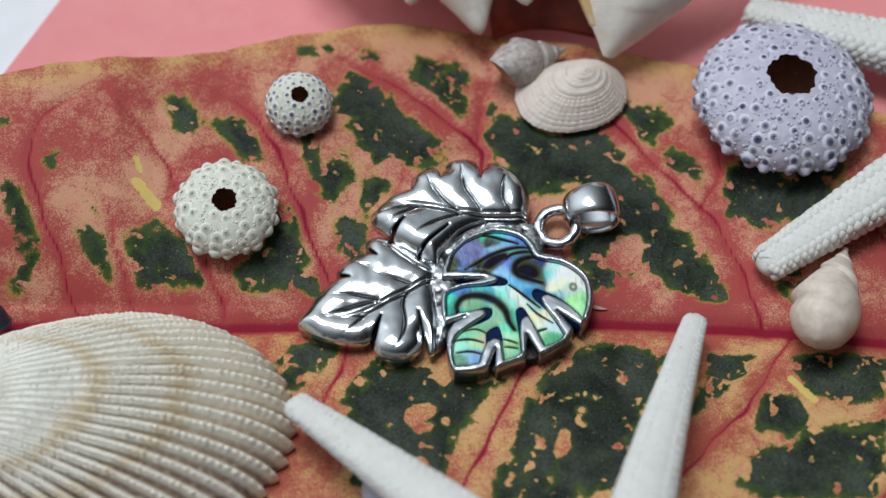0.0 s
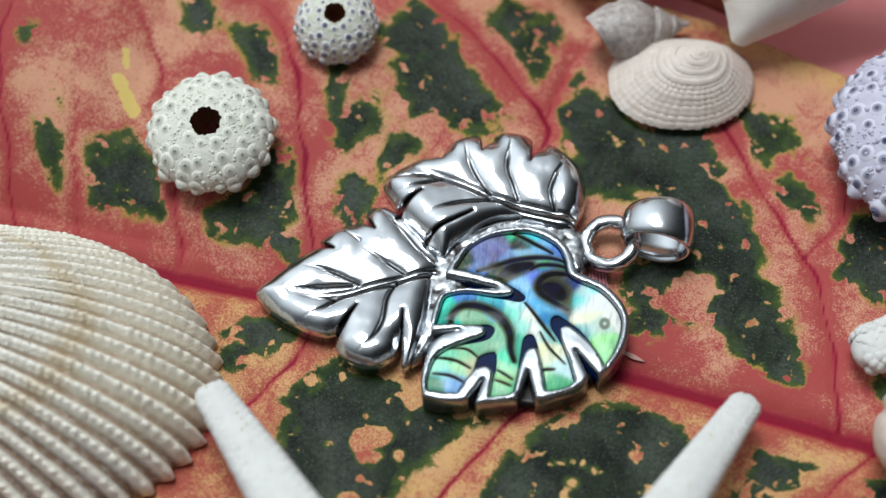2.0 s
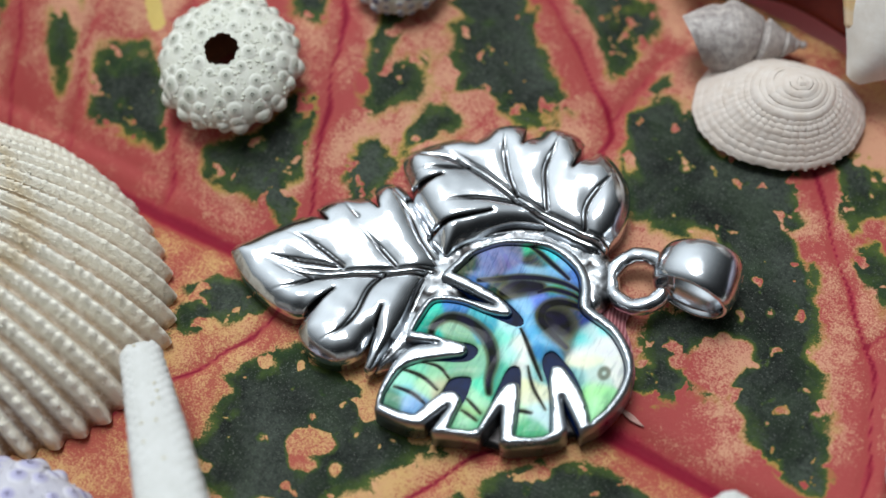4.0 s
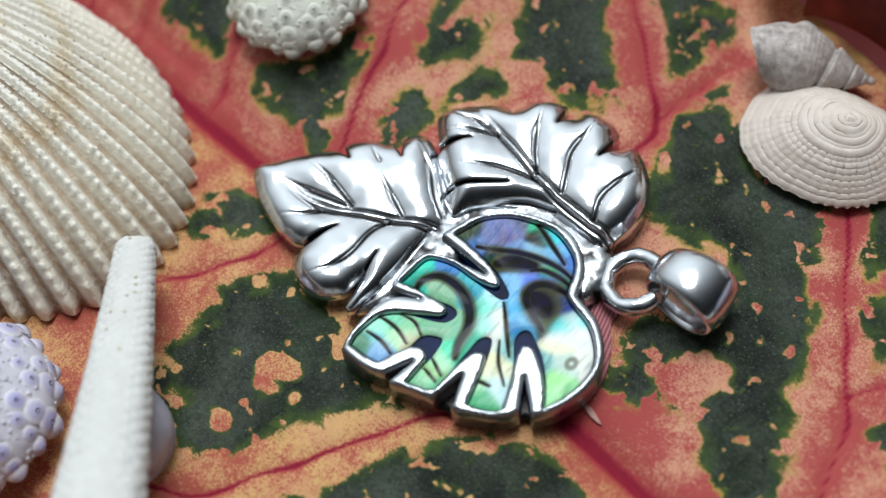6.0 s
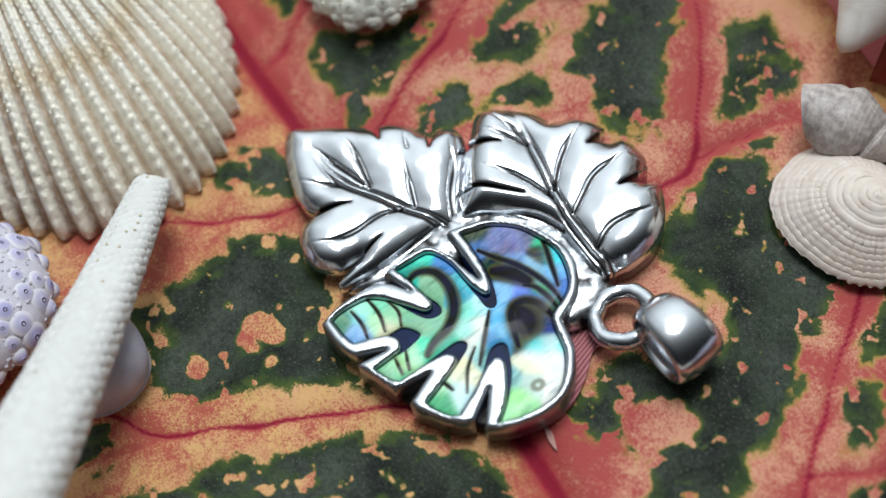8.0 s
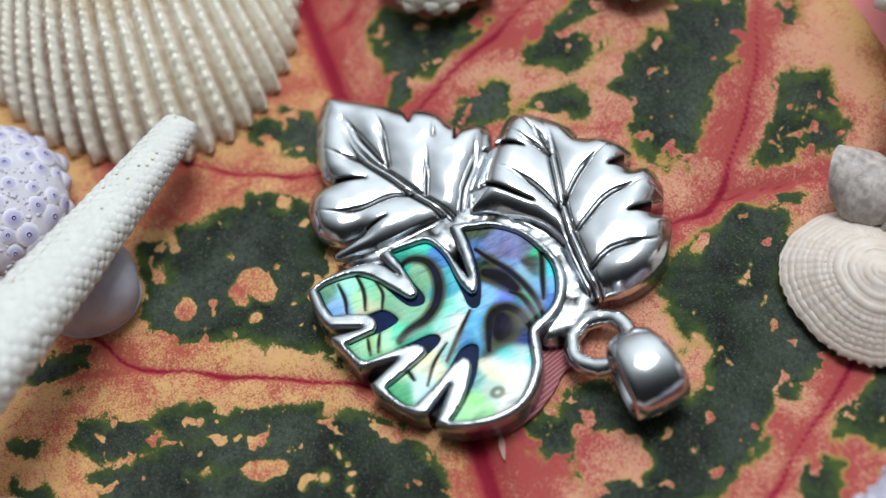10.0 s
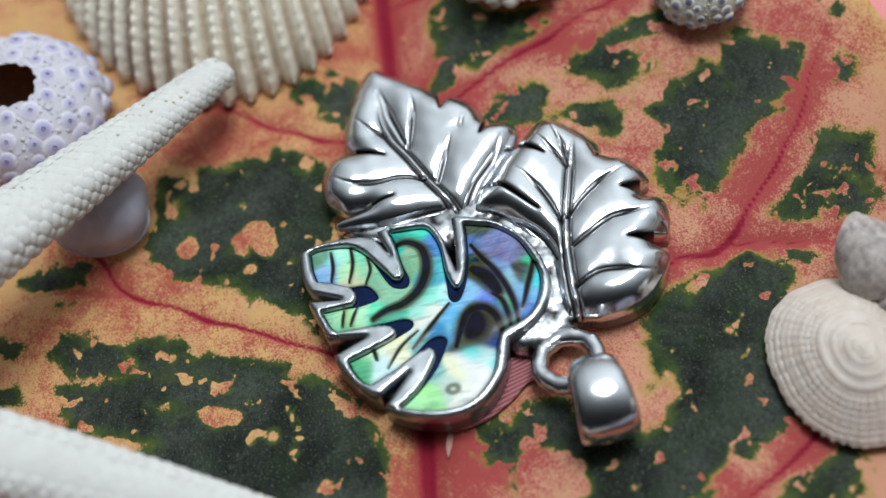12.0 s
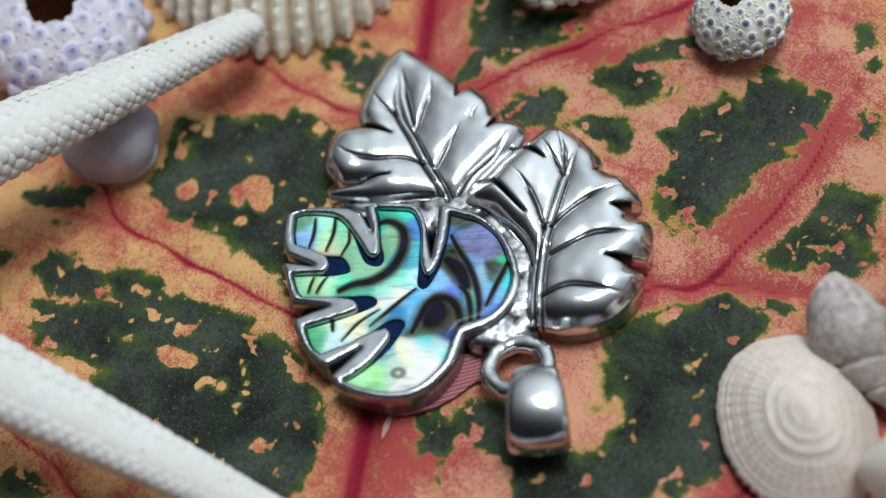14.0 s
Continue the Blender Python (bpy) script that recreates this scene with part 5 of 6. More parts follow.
# ---- sea urchins ----
def sea_urchin(label, m, radius, height, hole, columns, rows, skins, knob=1.0, jitter=0.07, dots=(0.0, 0.0, 0.5, 0.95, 1.0), worn_rows=0):
    """An empty urchin test: a squat ribbed dome with an open top, bosses in rows and a dark inside."""
    body_mat, knob_mat = skins
    urchin = thing("sea_urchin", m, label, "sea urchin", "empty sea urchin tests")
    n, k = 120, 40

    def surface(a, u):
        # u from 0 at the hole's rim to 1 at the base; a round the axis
        lip = hole * (1 + 0.05 * math.sin(5 * a) + 0.035 * math.sin(11 * a + 1) + 0.03 * math.sin(17 * a))
        b = math.asin(min(1, lip / radius * 0.92)) + u * (2.85 - math.asin(min(1, lip / radius * 0.92)))
        r = radius * math.sin(b) ** 0.92 * (1 + 0.014 * math.cos(10 * a))
        z = height * (0.46 + 0.54 * math.cos(b) / (1 if b < 1.57 else 1.68))
        return np.array((r * math.cos(a), r * math.sin(a), z))

    verts = [surface(2 * math.pi * j / n, i / (k - 1)) for i in range(k) for j in range(n)]
    verts = [v * (1 + 0.006 * noise.noise(Vector(v) * 1.5)) for v in verts]
    inner = [np.array((0.93, 0.93, 0.93)) * surface(2 * math.pi * j / n, i / (k - 1)) + (0, 0, 0.02 * height) for i in range(k) for j in range(n)]
    inner[:n] = verts[:n]
    mesh_object("inner_wall", inner, grid_faces(k, n, True), URCHIN_INSIDE, urchin, "dark brown inside of the empty test")
    places, ups, sizes, worn = [], [], [], []
    rng = random.Random(columns * 7 + rows)

    def normal(a, u):
        p = surface(a, u)
        up = np.cross(surface(a + 0.02, u) - p, surface(a, u - 0.02) - p)
        return up / np.linalg.norm(up)

    for i in range(rows):
        for j in range(columns):
            if i == 0 and j % 2:
                continue
            a = 2 * math.pi * (j + (0.1 if j % 2 else -0.1) + rng.uniform(-jitter, jitter)) / columns
            u = min(0.97, (i + 0.45 + (0.5 if j % 2 else 0.0) + rng.uniform(-jitter, jitter)) / (rows + 0.2))
            p = surface(a, u)
            girth = math.hypot(p[0], p[1]) / radius
            places.append(p)
            ups.append(normal(a, u))
            worn.append(i >= rows - worn_rows)
            sizes.append(knob * radius * 2.9 / columns * (0.55 + 0.45 * girth) * (0.78 if (j // 2) % 2 else 0.98) * rng.uniform(0.85, 1.12))
    mesh_object("test", verts, [q[::-1] for q in grid_faces(k, n, True)], body_mat, urchin)
    profile = ((1.0, -0.08), (0.84, 0.10), (0.64, 0.26), (0.42, 0.38), (0.2, 0.44))
    v = [(r * math.cos(t * math.pi / 5), r * math.sin(t * math.pi / 5), z) for r, z in profile for t in range(10)] + [(0, 0, 0.455)]
    tip = [w for w in dots for _ in range(10)] + [1.0]
    f = [q[::-1] for q in grid_faces(len(profile), 10, True)] + [(40 + j, 40 + (j + 1) % 10, 50) for j in range(10)]
    shared = {}
    for p, up, size, bare in zip(places, ups, sizes, worn):
        if bare not in shared:
            ob = mesh_object("tubercle", v, f, body_mat if bare else knob_mat, urchin, fields={"tip": tip})
            ob.data.flip_normals()
            shared[bare] = ob.data
        else:
            ob = new("tubercle", shared[bare])
            ob.parent = urchin
        turn = Vector(up).to_track_quat("Z", "Y")
        ob.matrix_basis = Matrix.LocRotScale(Vector(p) * MM, turn, (size, size, size * (0.55 if p[2] > 0.55 * height else 1.7 if bare else 1.4)))
    small_p, small_u, small_r = [], [], []
    for i in range(700):
        a, u = rng.uniform(0, 2 * math.pi), rng.uniform(0.04, 0.9)
        small_p.append(surface(a, u))
        small_u.append(normal(a, u))
        small_r.append(radius * rng.uniform(0.014, 0.034))
    for j in range(10):
        for i in range(46):
            u = 0.02 + 0.9 * i / 46
            a = 2 * math.pi * (j + 0.5 + (0.07 if i % 2 else -0.07)) / 10 + rng.uniform(-0.012, 0.012)
            small_p.append(surface(a, u))
            small_u.append(normal(a, u))
            small_r.append(radius * rng.uniform(0.012, 0.02))
    v, f = beads(small_p, small_u, small_r, 0.8)
    tagged(mesh_object("granular_skin", v, f, body_mat, urchin), kind="stuff")
    return urchin


sea_urchin("cream white empty sea urchin test with round hole", at_mm(-30.0, 11.0, 2.5, 13, -2, 20), 5.55, 5.4, 1.3, 20, 8, (URCHIN_WHITE, URCHIN_WHITE_KNOB), 1.0, 0.07, (0.0, 0.15, 0.6, 1.0, 1.0))
sea_urchin("tiny pale grey sea urchin test with slate dots", at_mm(-21.6, 24.5, 3.3, 14, -8, 50), 3.75, 5.4, 0.95, 22, 8, (URCHIN_GREY, URCHIN_GREY_KNOB), 1.05)
sea_urchin("violet sea urchin test with indigo dots and wide hole", at_mm(34.5, 21.5, 0, 4, 3, 0), 10.0, 8.9, 2.7, 26, 10, (URCHIN_VIOLET, URCHIN_VIOLET_KNOB), 0.86, 0.07, (0.0, 0.0, 0.2, 0.85, 1.0), 5)
sea_urchin("lilac white sea urchin test with open top", at_mm(-24.9, -31.9, 0, -3, 6, 30), 6.9, 7.4, 2.0, 20, 8, (URCHIN_LILAC, URCHIN_LILAC_KNOB), 1.05, 0.07, (0.0, 0.2, 0.65, 0.9, 0.9))


# ---- starfish ----
def starfish(label, m, arms, disc, relief, coarse=1.0):
    """A bleached finger starfish: tapering arms covered in rows of granules, with fine pores between them."""
    star = thing("starfish", m, label, "starfish", "bleached starfish")
    for index, (angle, length, tip, root, heights) in enumerate(arms):
        rng = random.Random(index + int(length * 10))
        c, s = math.cos(radians(angle)), math.sin(radians(angle))
        n, k, verts = 60, 26, []

        def section(u):
            z = float(np.interp(u, np.linspace(0, 1, len(heights)), heights))
            r = root + (tip - root) * u
            if u > 0.965:
                r *= math.sqrt(max(0.0, 1 - ((u - 0.965) / 0.0352) ** 2)) + 0.02
            bow = 0.4 * math.sin(math.pi * u) * (1 if index % 2 else -1)
            return z, r, bow

        def skin(u, b):
            z, r, bow = section(u)
            side = r * math.copysign(abs(math.cos(b)) ** 0.9, math.cos(b)) + bow
            return np.array((length * u * c - side * s, length * u * s + side * c, z + 0.82 * r * math.copysign(abs(math.sin(b)) ** 0.85, math.sin(b))))

        for i in range(n):
            for j in range(k):
                p = skin(1 - (1 - i / (n - 1)) ** 1.7, 2 * math.pi * j / k)
                verts.append(p * (1 + 0.002 * noise.noise(Vector(p))))
        faces = grid_faces(n, k, True) + [tuple(range((n - 1) * k, n * k)), tuple(range(k))[::-1]]
        arm = mesh_object("arm", verts, faces, STAR_WHITE, star)
        places, ups, sizes, bulges, pores, pore_ups = [], [], [], [], [], []
        along = 0.05
        while along < 0.985:
            _, r, _ = section(along)
            gap = coarse * (0.27 * r + 0.14)
            for j in range(-10, 11):
                b = math.pi / 2 + j * 0.2 * coarse + rng.uniform(-0.025, 0.025)
                if b < -0.45 or b > math.pi + 0.45:
                    continue
                u = along + (j * 0.38 % 1.0) * gap / length + rng.uniform(-0.08, 0.08) * gap / length
                if u > 0.988:
                    continue
                p = skin(u, b)
                up = np.cross(skin(u, b + 0.03) - p, skin(u - 0.004, b) - p)
                if np.linalg.norm(up) < 1e-9:
                    continue
                places.append(p)
                ups.append(up * (1 if up @ (p - np.array((length * u * c, length * u * s, section(u)[0]))) > 0 else -1))
                sizes.append(gap * 0.66 * rng.uniform(0.9, 1.1) * (1.0 if abs(j) > 2 else 0.9))
                bulges.append(relief * (0.22 if abs(j) < 3 else 0.8 if abs(j) < 4 else 1.1))
                if abs(j) in (0, 1, 2, 4) and rng.random() < 0.06:
                    q = skin(min(0.98, u + gap / 2 / length), b + 0.12)
                    pores.append(q)
                    pore_ups.append(ups[-1])
            along += gap / length
        v, f = beads(places, ups, sizes, np.array(bulges)[:, None, None], DOME)
        tagged(mesh_object("granular_skin", v, f, STAR_WHITE, arm), kind="stuff")
        pore_ups = np.array(pore_ups) / np.linalg.norm(pore_ups, axis=1)[:, None]
        v, f = beads(np.array(pores) + 0.1 * pore_ups, pore_ups, [0.14] * len(pores), 0.3)
        tagged(mesh_object("pore_speckle", v, f, PORE, arm, "yellowish pores"), kind="stuff")
    n, k, verts = 14, 40, []
    for i in range(n):
        e = math.pi / 2 * i / (n - 1)
        for j in range(k):
            a = 2 * math.pi * j / k
            verts.append((disc * math.sin(e) * 1.02 * math.cos(a), disc * math.sin(e) * math.sin(a), arms[0][4][0] - 2.2 + 4.2 * math.cos(e)))
    mesh_object("disc", verts, grid_faces(n, k, True), STAR_WHITE, star)
    return star


starfish("bleached white finger starfish leaning on the cockle shell", at_mm(4.7, -45.8, 0),
         [(131.7, 42.4, 1.25, 3.9, (15.5, 12.1, 8.6, 5.1)), (68.5, 42.2, 1.1, 3.7, (15.5, 11.5, 7.4, 3.3)),
          (205, 40, 1.3, 3.5, (15.5, 11.0, 6.5, 1.6)), (275, 40, 1.3, 3.5, (15.5, 11.0, 6.5, 1.6)), (350, 40, 1.3, 3.5, (15.5, 11.0, 6.5, 1.6))], 5.5, 0.45, 1.3)
starfish("bleached white finger starfish lying on leaf and card", at_mm(67.4, 19.2, 0.4),
         [(206.9, 44.0, 1.6, 4.3, (3.6, 3.4, 1.9)), (153.1, 38.3, 1.5, 4.3, (3.6, 3.2, 1.8)),
          (80, 34, 1.5, 4.5, (3.6, 3.2, 1.8)), (10, 34, 1.5, 4.5, (3.6, 3.2, 1.8)), (290, 34, 1.5, 4.5, (3.6, 3.2, 1.8))], 6.5, 0.8, 1.4)


# ---- ribbed cockle shell ----
def cockle_shell():
    shell = thing("cockle_shell", at_mm(-41.8, -14.3, 0.1), "large cream cockle shell with strong radial ribs", "shell")
    rx, ry, high, umbo = 18.2, 14.0, 9.3, np.array((-24.0, 3.0))
    ribs, per = 41, 12
    n, k = ribs * per, 250
    phi = np.linspace(-2.75, 2.75, n)
    rank = np.linspace(0, ribs, n)
    crest = (0.5 + 0.5 * np.cos(2 * math.pi * rank)) ** 0.95
    verts, growth, furrow, side = [], [], [], []
    for i in range(k):
        s = (i / (k - 1)) ** 0.75
        for j in range(n):
            reach = 1 + 0.03 * (crest[j] - 0.5) * s ** 6 + 0.008 * math.sin(3.1 * phi[j] + 1)
            wide = rx if math.cos(phi[j]) > 0 else 26.0
            edge = np.array((wide * math.cos(phi[j]), ry * math.sin(phi[j]))) * reach
            p = umbo + (edge - umbo) * s
            e = min(1.0, math.hypot(p[0] / (rx if p[0] > 0 else 26.0) / reach, p[1] / ry / reach))
            z = high * (1 - e ** 2.3) ** 0.62
            lift = 1.4 * s ** 0.8 * (crest[j] - 0.5)
            row = math.floor(rank[j] + 0.5)
            scale = math.sin(s * (360 + 24 * math.sin(row * 2.3)) + row * 1.7)
            lift += crest[j] ** 2 * 0.24 * s * (0.5 + 0.5 * scale) * (0.75 + 0.9 * noise.noise(Vector((s * 60, row * 1.3, 0)))) * (1.5 if phi[j] < 0.3 else 1.0)
            for step_at in (0.56, 0.76):
                lift += 0.16 / (1 + math.exp(-(s - step_at) * -90)) - 0.08
            lean = 0.3 * e ** 2
            out = p / max(np.hypot(*p), 1e-6)
            verts.append((p[0] + out[0] * lift * lean, p[1] + out[1] * lift * lean, z + lift * (1 - 0.5 * e ** 6)))
            growth.append(s)
            # furrow and side: masks for the shade painted into the shell colour
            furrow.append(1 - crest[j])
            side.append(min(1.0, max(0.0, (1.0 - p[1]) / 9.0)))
    faces = [f[::-1] for f in grid_faces(k, n)]
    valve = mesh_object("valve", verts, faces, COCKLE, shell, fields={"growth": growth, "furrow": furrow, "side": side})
    valve.data.polygons.foreach_set("use_smooth", [True] * len(valve.data.polygons))
    thick = valve.modifiers.new("thickness", "SOLIDIFY")
    thick.thickness, thick.offset = 0.7 * MM, -1.0
    v, f = beads([(-24.0, 3.2, 3.2)], [(-0.5, 0.2, 1)], [3.4], 0.9, BALL)
    mesh_object("umbo", v, f, CONCH, shell, "worn white beak of the shell")
    return shell


cockle_shell()


# ---- limpet ----
def limpet_shell():
    shell = thing("limpet_shell", at_mm(10.8, 26.2, 0.15, 0, 0.5, 6), "pinkish white limpet shell with fine rings", "shell")
    n, k, verts = 240, 90, []
    apex = np.array((1.4, 0.1))
    for i in range(k):
        s = i / (k - 1)
        for j in range(n):
            a = 2 * math.pi * j / n
            edge = np.array((6.35 * math.copysign(abs(math.cos(a)) ** 0.86, math.cos(a)), 5.15 * math.copysign(abs(math.sin(a)) ** 0.86, math.sin(a)))) * (1 + 0.03 * math.sin(2 * a + 0.8) + 0.018 * math.sin(3 * a) + 0.006 * math.sin(17 * a) * s + 0.008 * math.cos(48 * a) * s ** 4 * max(0.0, math.cos(a + 0.8)))
            p = apex * (1 - s) + edge * s
            worn = 0.4 + 0.6 * max(0.0, math.cos(a + 0.8))
            z = 4.5 * (1 - s ** 1.6) + 0.15 * math.exp(-(s / 0.14) ** 2) + 0.3 * math.sin(2 * a + 0.6) * s * (1 - s)
            z += 0.03 * noise.noise(Vector((s * 34 + 0.5 * math.sin(a), 0.8 * math.cos(a), 1)))
            z += 0.022 * math.sin(s * 90 + 2 * noise.noise(Vector((math.cos(a), math.sin(a), 3)))) * (1 - 0.6 * s)
            z += 0.06 * noise.noise(Vector((s * 11 + 0.3 * math.sin(a), 0.4 * math.cos(a), 4)))
            lattice = min(1.0, max(0.0, (s - 0.42) / 0.12))
            z += lattice * (0.35 + 0.65 * worn) * (0.05 * math.cos(44 * a) * (0.6 + 0.4 * math.cos(s * 100)) + 0.035 * math.cos(s * 100))
            z += 0.10 * math.exp(-((s - 0.43) / 0.025) ** 2) + 0.07 * math.exp(-((s - 0.3) / 0.02) ** 2)
            verts.append((*p, z + 0.35))
    top = mesh_object("shell_cap", verts, grid_faces(k, n, True), LIMPET_SHELL, shell)
    thick = top.modifiers.new("thickness", "SOLIDIFY")
    thick.thickness, thick.offset = 0.4 * MM, -1.0
    v, f = beads([(1.4, 0.1, 4.85)], [(0, 0, 1)], [0.62], 0.4, BALL)
    mesh_object("apex", v, f, TOP_SHELL, shell, "worn peach tip")
    return shell


limpet_shell()


# ---- spiral shells ----
def spiral_shell(name, label, m, turns, grow, width, height, tube, material, cords=0, squash=1.0):
    """A coiled shell; the axis is local x with the tip towards +x and the mouth towards -x."""
    shell = thing(name, m, label, "shell")
    n, k, verts = int(turns * 44), 34, []
    last = turns * 2 * math.pi
    for i in range(n + 1):
        a = last * i / n
        size = math.exp(grow * (a - last))
        for j in range(k):
            b = 2 * math.pi * j / k
            ridge = 1 + (0.018 * math.cos(cords * b) if cords else 0) + 0.008 * math.sin(23 * a)
            r = size * (width - tube + tube * math.cos(b) * ridge)
            verts.append((height * (1 - size) + squash * size * tube * math.sin(b) * ridge, r * math.cos(a), r * math.sin(a)))
    faces = grid_faces(n + 1, k, True)
    ob = mesh_object("coiled_body", verts, faces, material, shell)
    bm = bmesh.new()
    bm.from_mesh(ob.data)
    bmesh.ops.recalc_face_normals(bm, faces=bm.faces)
    bm.to_mesh(ob.data)
    bm.free()
    ob.data.polygons.foreach_set("use_smooth", [True] * len(ob.data.polygons))
    rim = np.array(verts[n * k:])
    ring = curve_through(rim, 0.12, True)
    v, f = beads(ring, [(1, 0, 0)] * len(ring), [0.05 * tube + 0.05] * len(ring), 1.0)
    mesh_object("mouth_lip", v, f, material, shell, "rounded lip of the mouth")
    inner = rim.mean(0)
    v = np.vstack([rim * 0.985 + inner * 0.015 + np.array((0.12, 0, 0)), [inner + np.array((0.8 * tube, 0, 0))]])
    mesh_object("mouth", v, [(j, (j + 1) % k, k) for j in range(k)], URCHIN_INSIDE, shell, "shadowed mouth of the shell")
    return shell


def pointed_shell(name, label, wide_at, apex, radius, back, material, turns, dent, tail=((0.89, 0.86), (0.96, 0.5), (1, 0)), slant=0.0):
    """A tall sea snail shell lying on its side: whorls wound on a cone, a round last whorl and a folded mouth."""
    wide_at, apex = Vector(wide_at), Vector(apex)
    front = (apex - wide_at).length
    turn = (apex - wide_at).to_track_quat("X", "Z").to_matrix().to_4x4()
    shell = thing(name, Matrix.Translation(wide_at * MM) @ turn, label, "shell")
    n, k, verts = 150, 72, []
    shape = curve_through([(0, 0), (0.2, 0.35), (0.4, 0.66), (0.56, 0.87), (0.68, 0.98), (0.80, 1.0), *tail], 0.01)
    form = np.interp(np.linspace(0, 1, n), shape[:, 0], shape[:, 1])
    for i in range(n):
        u = i / (n - 1)
        x = front - (front + back) * u
        t = (front - x) / front
        smooth_end = min(1.0, max(0.0, (u - 0.68) / 0.16))
        for j in range(k):
            a = 2 * math.pi * j / k
            phase = turns * math.log(max(t, 0.03)) / math.log(1 / 0.03) * -1 + a / (2 * math.pi)
            part_way = phase - math.floor(phase)
            step = math.exp(-(min(part_way, 1 - part_way) / 0.07) ** 2)
            bulge = (0.2 - 0.16 * part_way) * min(1.0, part_way / 0.12) * (1 - smooth_end)
            r = radius * form[i] * (1 + bulge - dent * step * (1 - smooth_end))
            r *= 1 + 0.004 * math.sin(105 * t + math.sin(3 * a)) + 0.02 * noise.noise(Vector((math.cos(a), math.sin(a), 3 * t)) * 2)
            pinch = 1 - 0.35 * max(0.0, -x / back) ** 2 * (0.5 + 0.5 * math.cos(a - 0.6))
            flare = slant * max(0.0, (u - 0.72) / 0.28) * math.sin(a + 0.3)
            verts.append((x - flare, r * math.cos(a) * pinch, r * math.sin(a) * pinch))
    ob = mesh_object("coiled_body", verts, [q[::-1] for q in grid_faces(n, k, True)], material, shell)
    bm = bmesh.new()
    bm.from_mesh(ob.data)
    bmesh.ops.remove_doubles(bm, verts=bm.verts, dist=0.00002)
    bmesh.ops.recalc_face_normals(bm, faces=bm.faces)
    bm.to_mesh(ob.data)
    bm.free()
    ob.data.polygons.foreach_set("use_smooth", [True] * len(ob.data.polygons))
    if tail[-1][1] > 0:
        rim = np.array(verts[-k:])
        v = np.vstack([rim, [rim.mean(0) + np.array((0.5 * back, 0, 0))]])
        mesh_object("mouth", v, [(j, (j + 1) % k, k) for j in range(k)], URCHIN_INSIDE, shell, "shadowed mouth of the shell")
    v, f = beads([(front - 0.35, 0, 0)], [(1, 0, 0)], [0.34], 1.2, BALL)
    mesh_object("apex", v, f, material, shell, "worn pointed tip")
    return shell


pointed_shell("top_shell", "cream pointed spiral sea snail shell", (33.6, -7.8, 3.8), (38.5, 1.7, 1.4), 3.45, 4.2, TOP_SHELL, 4.2, 0.12)
pointed_shell("whelk_shell", "small grey banded whelk shell with a pointed spire", (4.8, 30.0, 2.8), (10.8, 32.9, 1.5), 2.75, 2.6, WHELK_SHELL, 5, 0.13, ((0.88, 0.95), (0.95, 0.88), (1, 0.84)), 1.3)
spiral_shell("moon_snail", "smooth blue-grey sea snail under the starfish arm", at_mm(-14.4, -25.9, 3.1, -150, 10, 90), 4, 0.16, 4.1, 3.9, 2.75, SNAIL_GREY, 0, 1.35)
spiral_shell("dark_snail", "small blue-black sea snail beside the cockle", at_mm(-56.3, -0.9, 2.5, -150, 5, 150), 4, 0.16, 3.2, 3.2, 2.1, SNAIL_DARK, 0, 1.0)


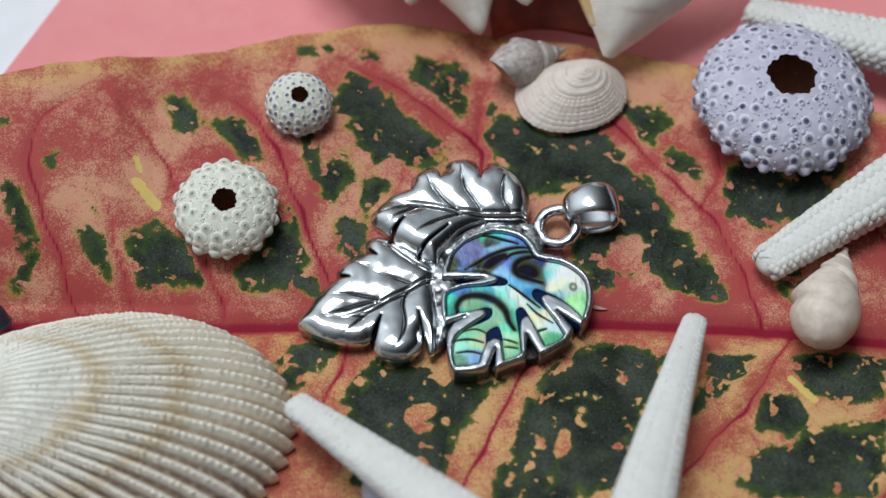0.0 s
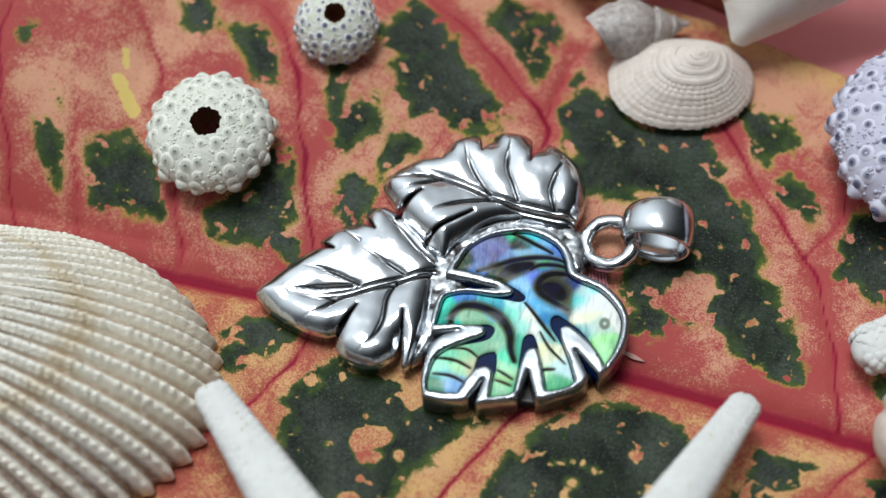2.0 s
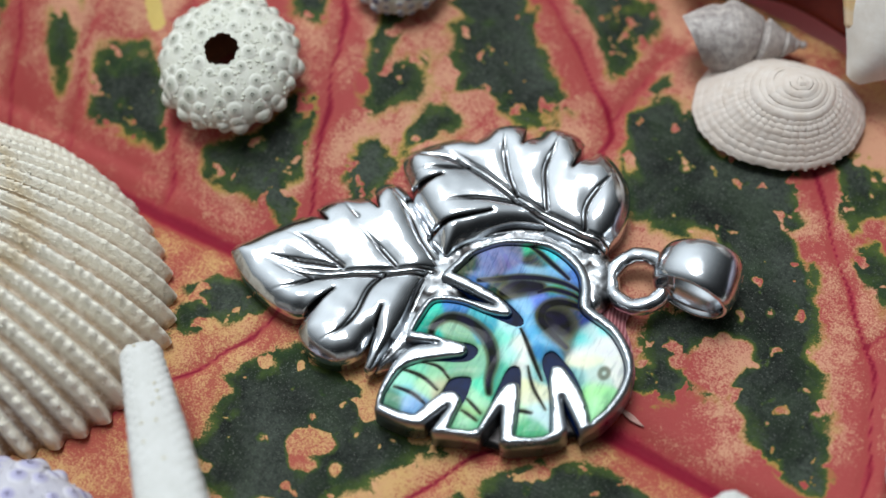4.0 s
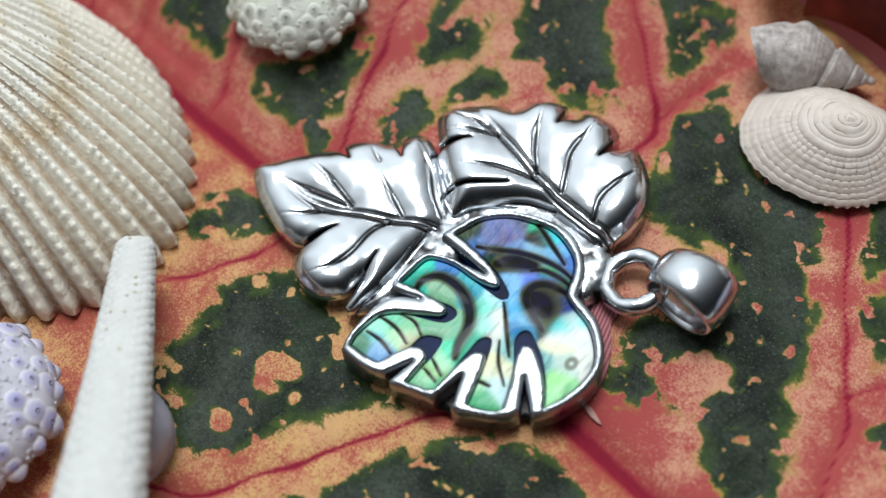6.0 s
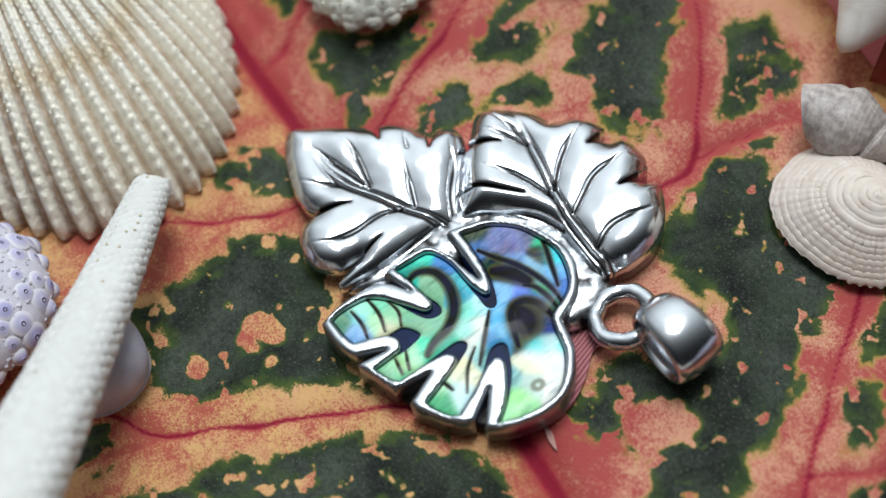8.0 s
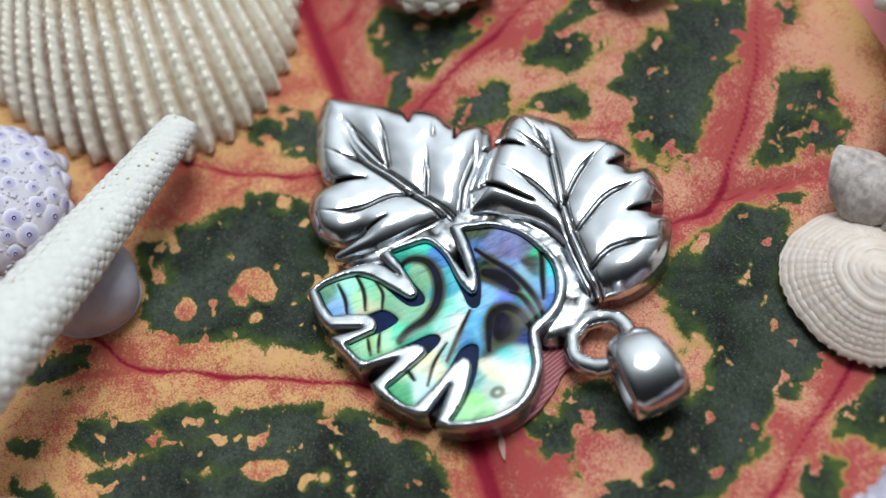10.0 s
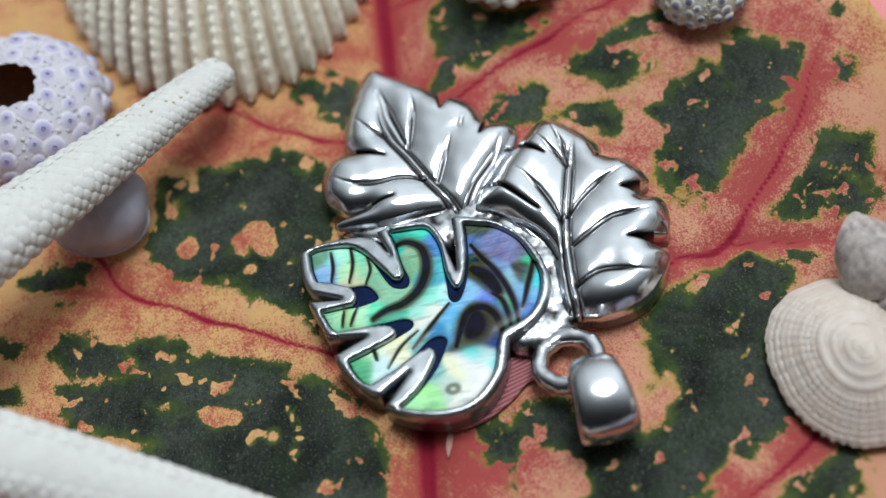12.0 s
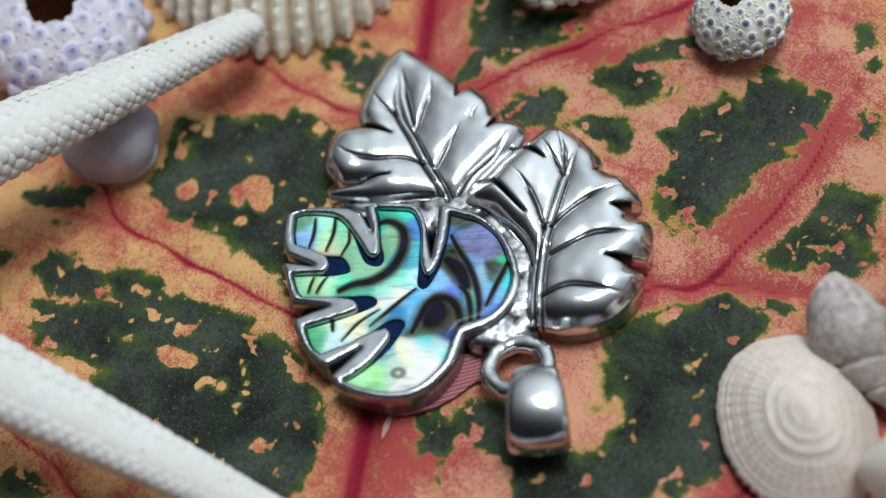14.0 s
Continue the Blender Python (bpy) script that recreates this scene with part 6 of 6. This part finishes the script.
# ---- white conch ----
def conch_shell():
    shell = thing("conch_shell", at_mm(8, 44, 0), "large knobbed white conch shell with orange mouth", "shell")
    n, k, verts = 90, 70, []
    for i in range(n):
        e = math.pi * i / (n - 1)
        for j in range(k):
            a = 2 * math.pi * j / k
            r = 1 + 0.05 * math.sin(6 * e + a) + 0.03 * noise.noise(Vector((3 * math.cos(a), 3 * math.sin(a), 2 * e)))
            verts.append((-14 + 15.5 * math.cos(e), 9.0 + 14 * math.sin(e) * math.cos(a) * r, 14.2 + 13 * math.sin(e) * math.sin(a) * r))
    ob = mesh_object("body_whorl", verts, grid_faces(n, k, True), CONCH, shell)
    bm = bmesh.new()
    bm.from_mesh(ob.data)
    bmesh.ops.recalc_face_normals(bm, faces=bm.faces)
    bm.to_mesh(ob.data)
    bm.free()
    ob.data.polygons.foreach_set("use_smooth", [True] * len(ob.data.polygons))
    for base, tip, r in (((-9, -3.5, 8), (-7.4, -10.4, 4.2), 3.3), ((-2.5, -4, 10), (-1.8, -9.2, 7.6), 3.0), ((-15, -1, 9), (-15.5, -7, 6.5), 3.0),
                         ((2.5, -3.5, 12), (3.0, -8.0, 11), 2.8), ((-21, 3, 12), (-24, -3, 10), 3.0)):
        base, tip = np.array(base, dtype=float), np.array(tip, dtype=float)
        axis = (tip - base) / np.linalg.norm(tip - base)
        side = np.cross(axis, (0, 0, 1.0))
        side /= np.linalg.norm(side)
        other = np.cross(axis, side)
        rows, cols, v = 14, 22, []
        for i in range(rows):
            u = i / (rows - 1)
            w = r * (1.25 * (1 - u) ** 1.6 + 0.42 * math.sqrt(max(0, 1 - u ** 4)))
            for j in range(cols):
                a = 2 * math.pi * j / cols
                v.append(base + (tip - base) * u + w * (side * math.cos(a) + other * math.sin(a)))
        knob = mesh_object("knob", v, grid_faces(rows, cols, True) + [tuple(range((rows - 1) * cols, rows * cols))], CONCH, shell)
        knob.data.flip_normals()
    inner = curve_through([(1.5, 3.0, 17), (3.4, -4.0, 12.5), (4.8, -8.5, 9.0), (6.2, -11.5, 6.0), (7.4, -13.6, 3.4)], 0.5)
    outer = curve_through([(32, 6.0, 18), (27, -1.4, 12.5), (20.6, -7.2, 8.5), (13.4, -11.2, 5.6), (7.8, -13.7, 3.3)], 0.5)
    rows, cols, v = 48, 30, []
    for i in range(rows):
        u = i / (rows - 1)
        a, b = inner[int(u * (len(inner) - 1))], outer[int(u * (len(outer) - 1))]
        for j in range(cols):
            w = j / (cols - 1)
            bulge = math.sin(math.pi * w) * (1 - u) ** 0.6
            v.append(a + (b - a) * w + np.array((0, -3.6, 5.0)) * bulge + 0.12 * noise.noise(Vector(a + (b - a) * w) * 0.4))
    lip = mesh_object("outer_lip", v, grid_faces(rows, cols), CONCH, shell, "flared white lip")
    thick = lip.modifiers.new("thickness", "SOLIDIFY")
    thick.thickness, thick.offset = 1.6 * MM, 0.0
    round_it = lip.modifiers.new("rounding", "BEVEL")
    round_it.width, round_it.segments, round_it.limit_method = 0.6 * MM, 3, "ANGLE"
    # cap added out of view to keep the light off the mouth
    v, f = beads([(2.0, 1.5, 17.0)], [(0, 0, 1)], [8.5], 0.35, ball(4))
    mesh_object("mouth_roof", v, f, CONCH, shell, "unseen white cap added to shade the mouth")
    # curved panel whose dark red stands in for the shade inside the mouth
    rows, cols, v = 26, 22, []
    for i in range(rows):
        u = i / (rows - 1)
        for j in range(cols):
            w = j / (cols - 1)
            deep = 2.6 * math.sin(math.pi * w) ** 0.7 * (0.55 + 0.45 * u)
            v.append((-5.5 + 13.5 * w - 1.5 * u * (1 - w), -8.6 - 1.0 * w + 5.5 * u + deep, 0.9 + 13.0 * u + 0.4 * math.sin(5 * w + 3 * u)))
    shade_panel = mesh_object("mouth_cavity", v, grid_faces(rows, cols), MOUTH_SHADE, shell, "red-brown panel standing in for shade in the mouth")
    shade_panel.modifiers.new("thickness", "SOLIDIFY").thickness = 0.6 * MM
    mouth = curve_through([(1.6, 2.6, 17.2), (3.5, -4.6, 12.6), (4.9, -9.1, 9.0), (6.0, -11.4, 6.6)], 0.18)
    v, f = beads(mouth, [(0, 0, 1)] * len(mouth), np.linspace(1.5, 0.8, len(mouth)), 1.0, BALL)
    mesh_object("mouth_edge", v, f, CONCH_LIP, shell, "orange-tinted inner edge of the mouth")
    return shell


conch_shell()

# ---- focus ----
cam.data.dof.use_dof = True
cam.data.dof.focus_object = pendant
cam.data.dof.aperture_fstop = 17
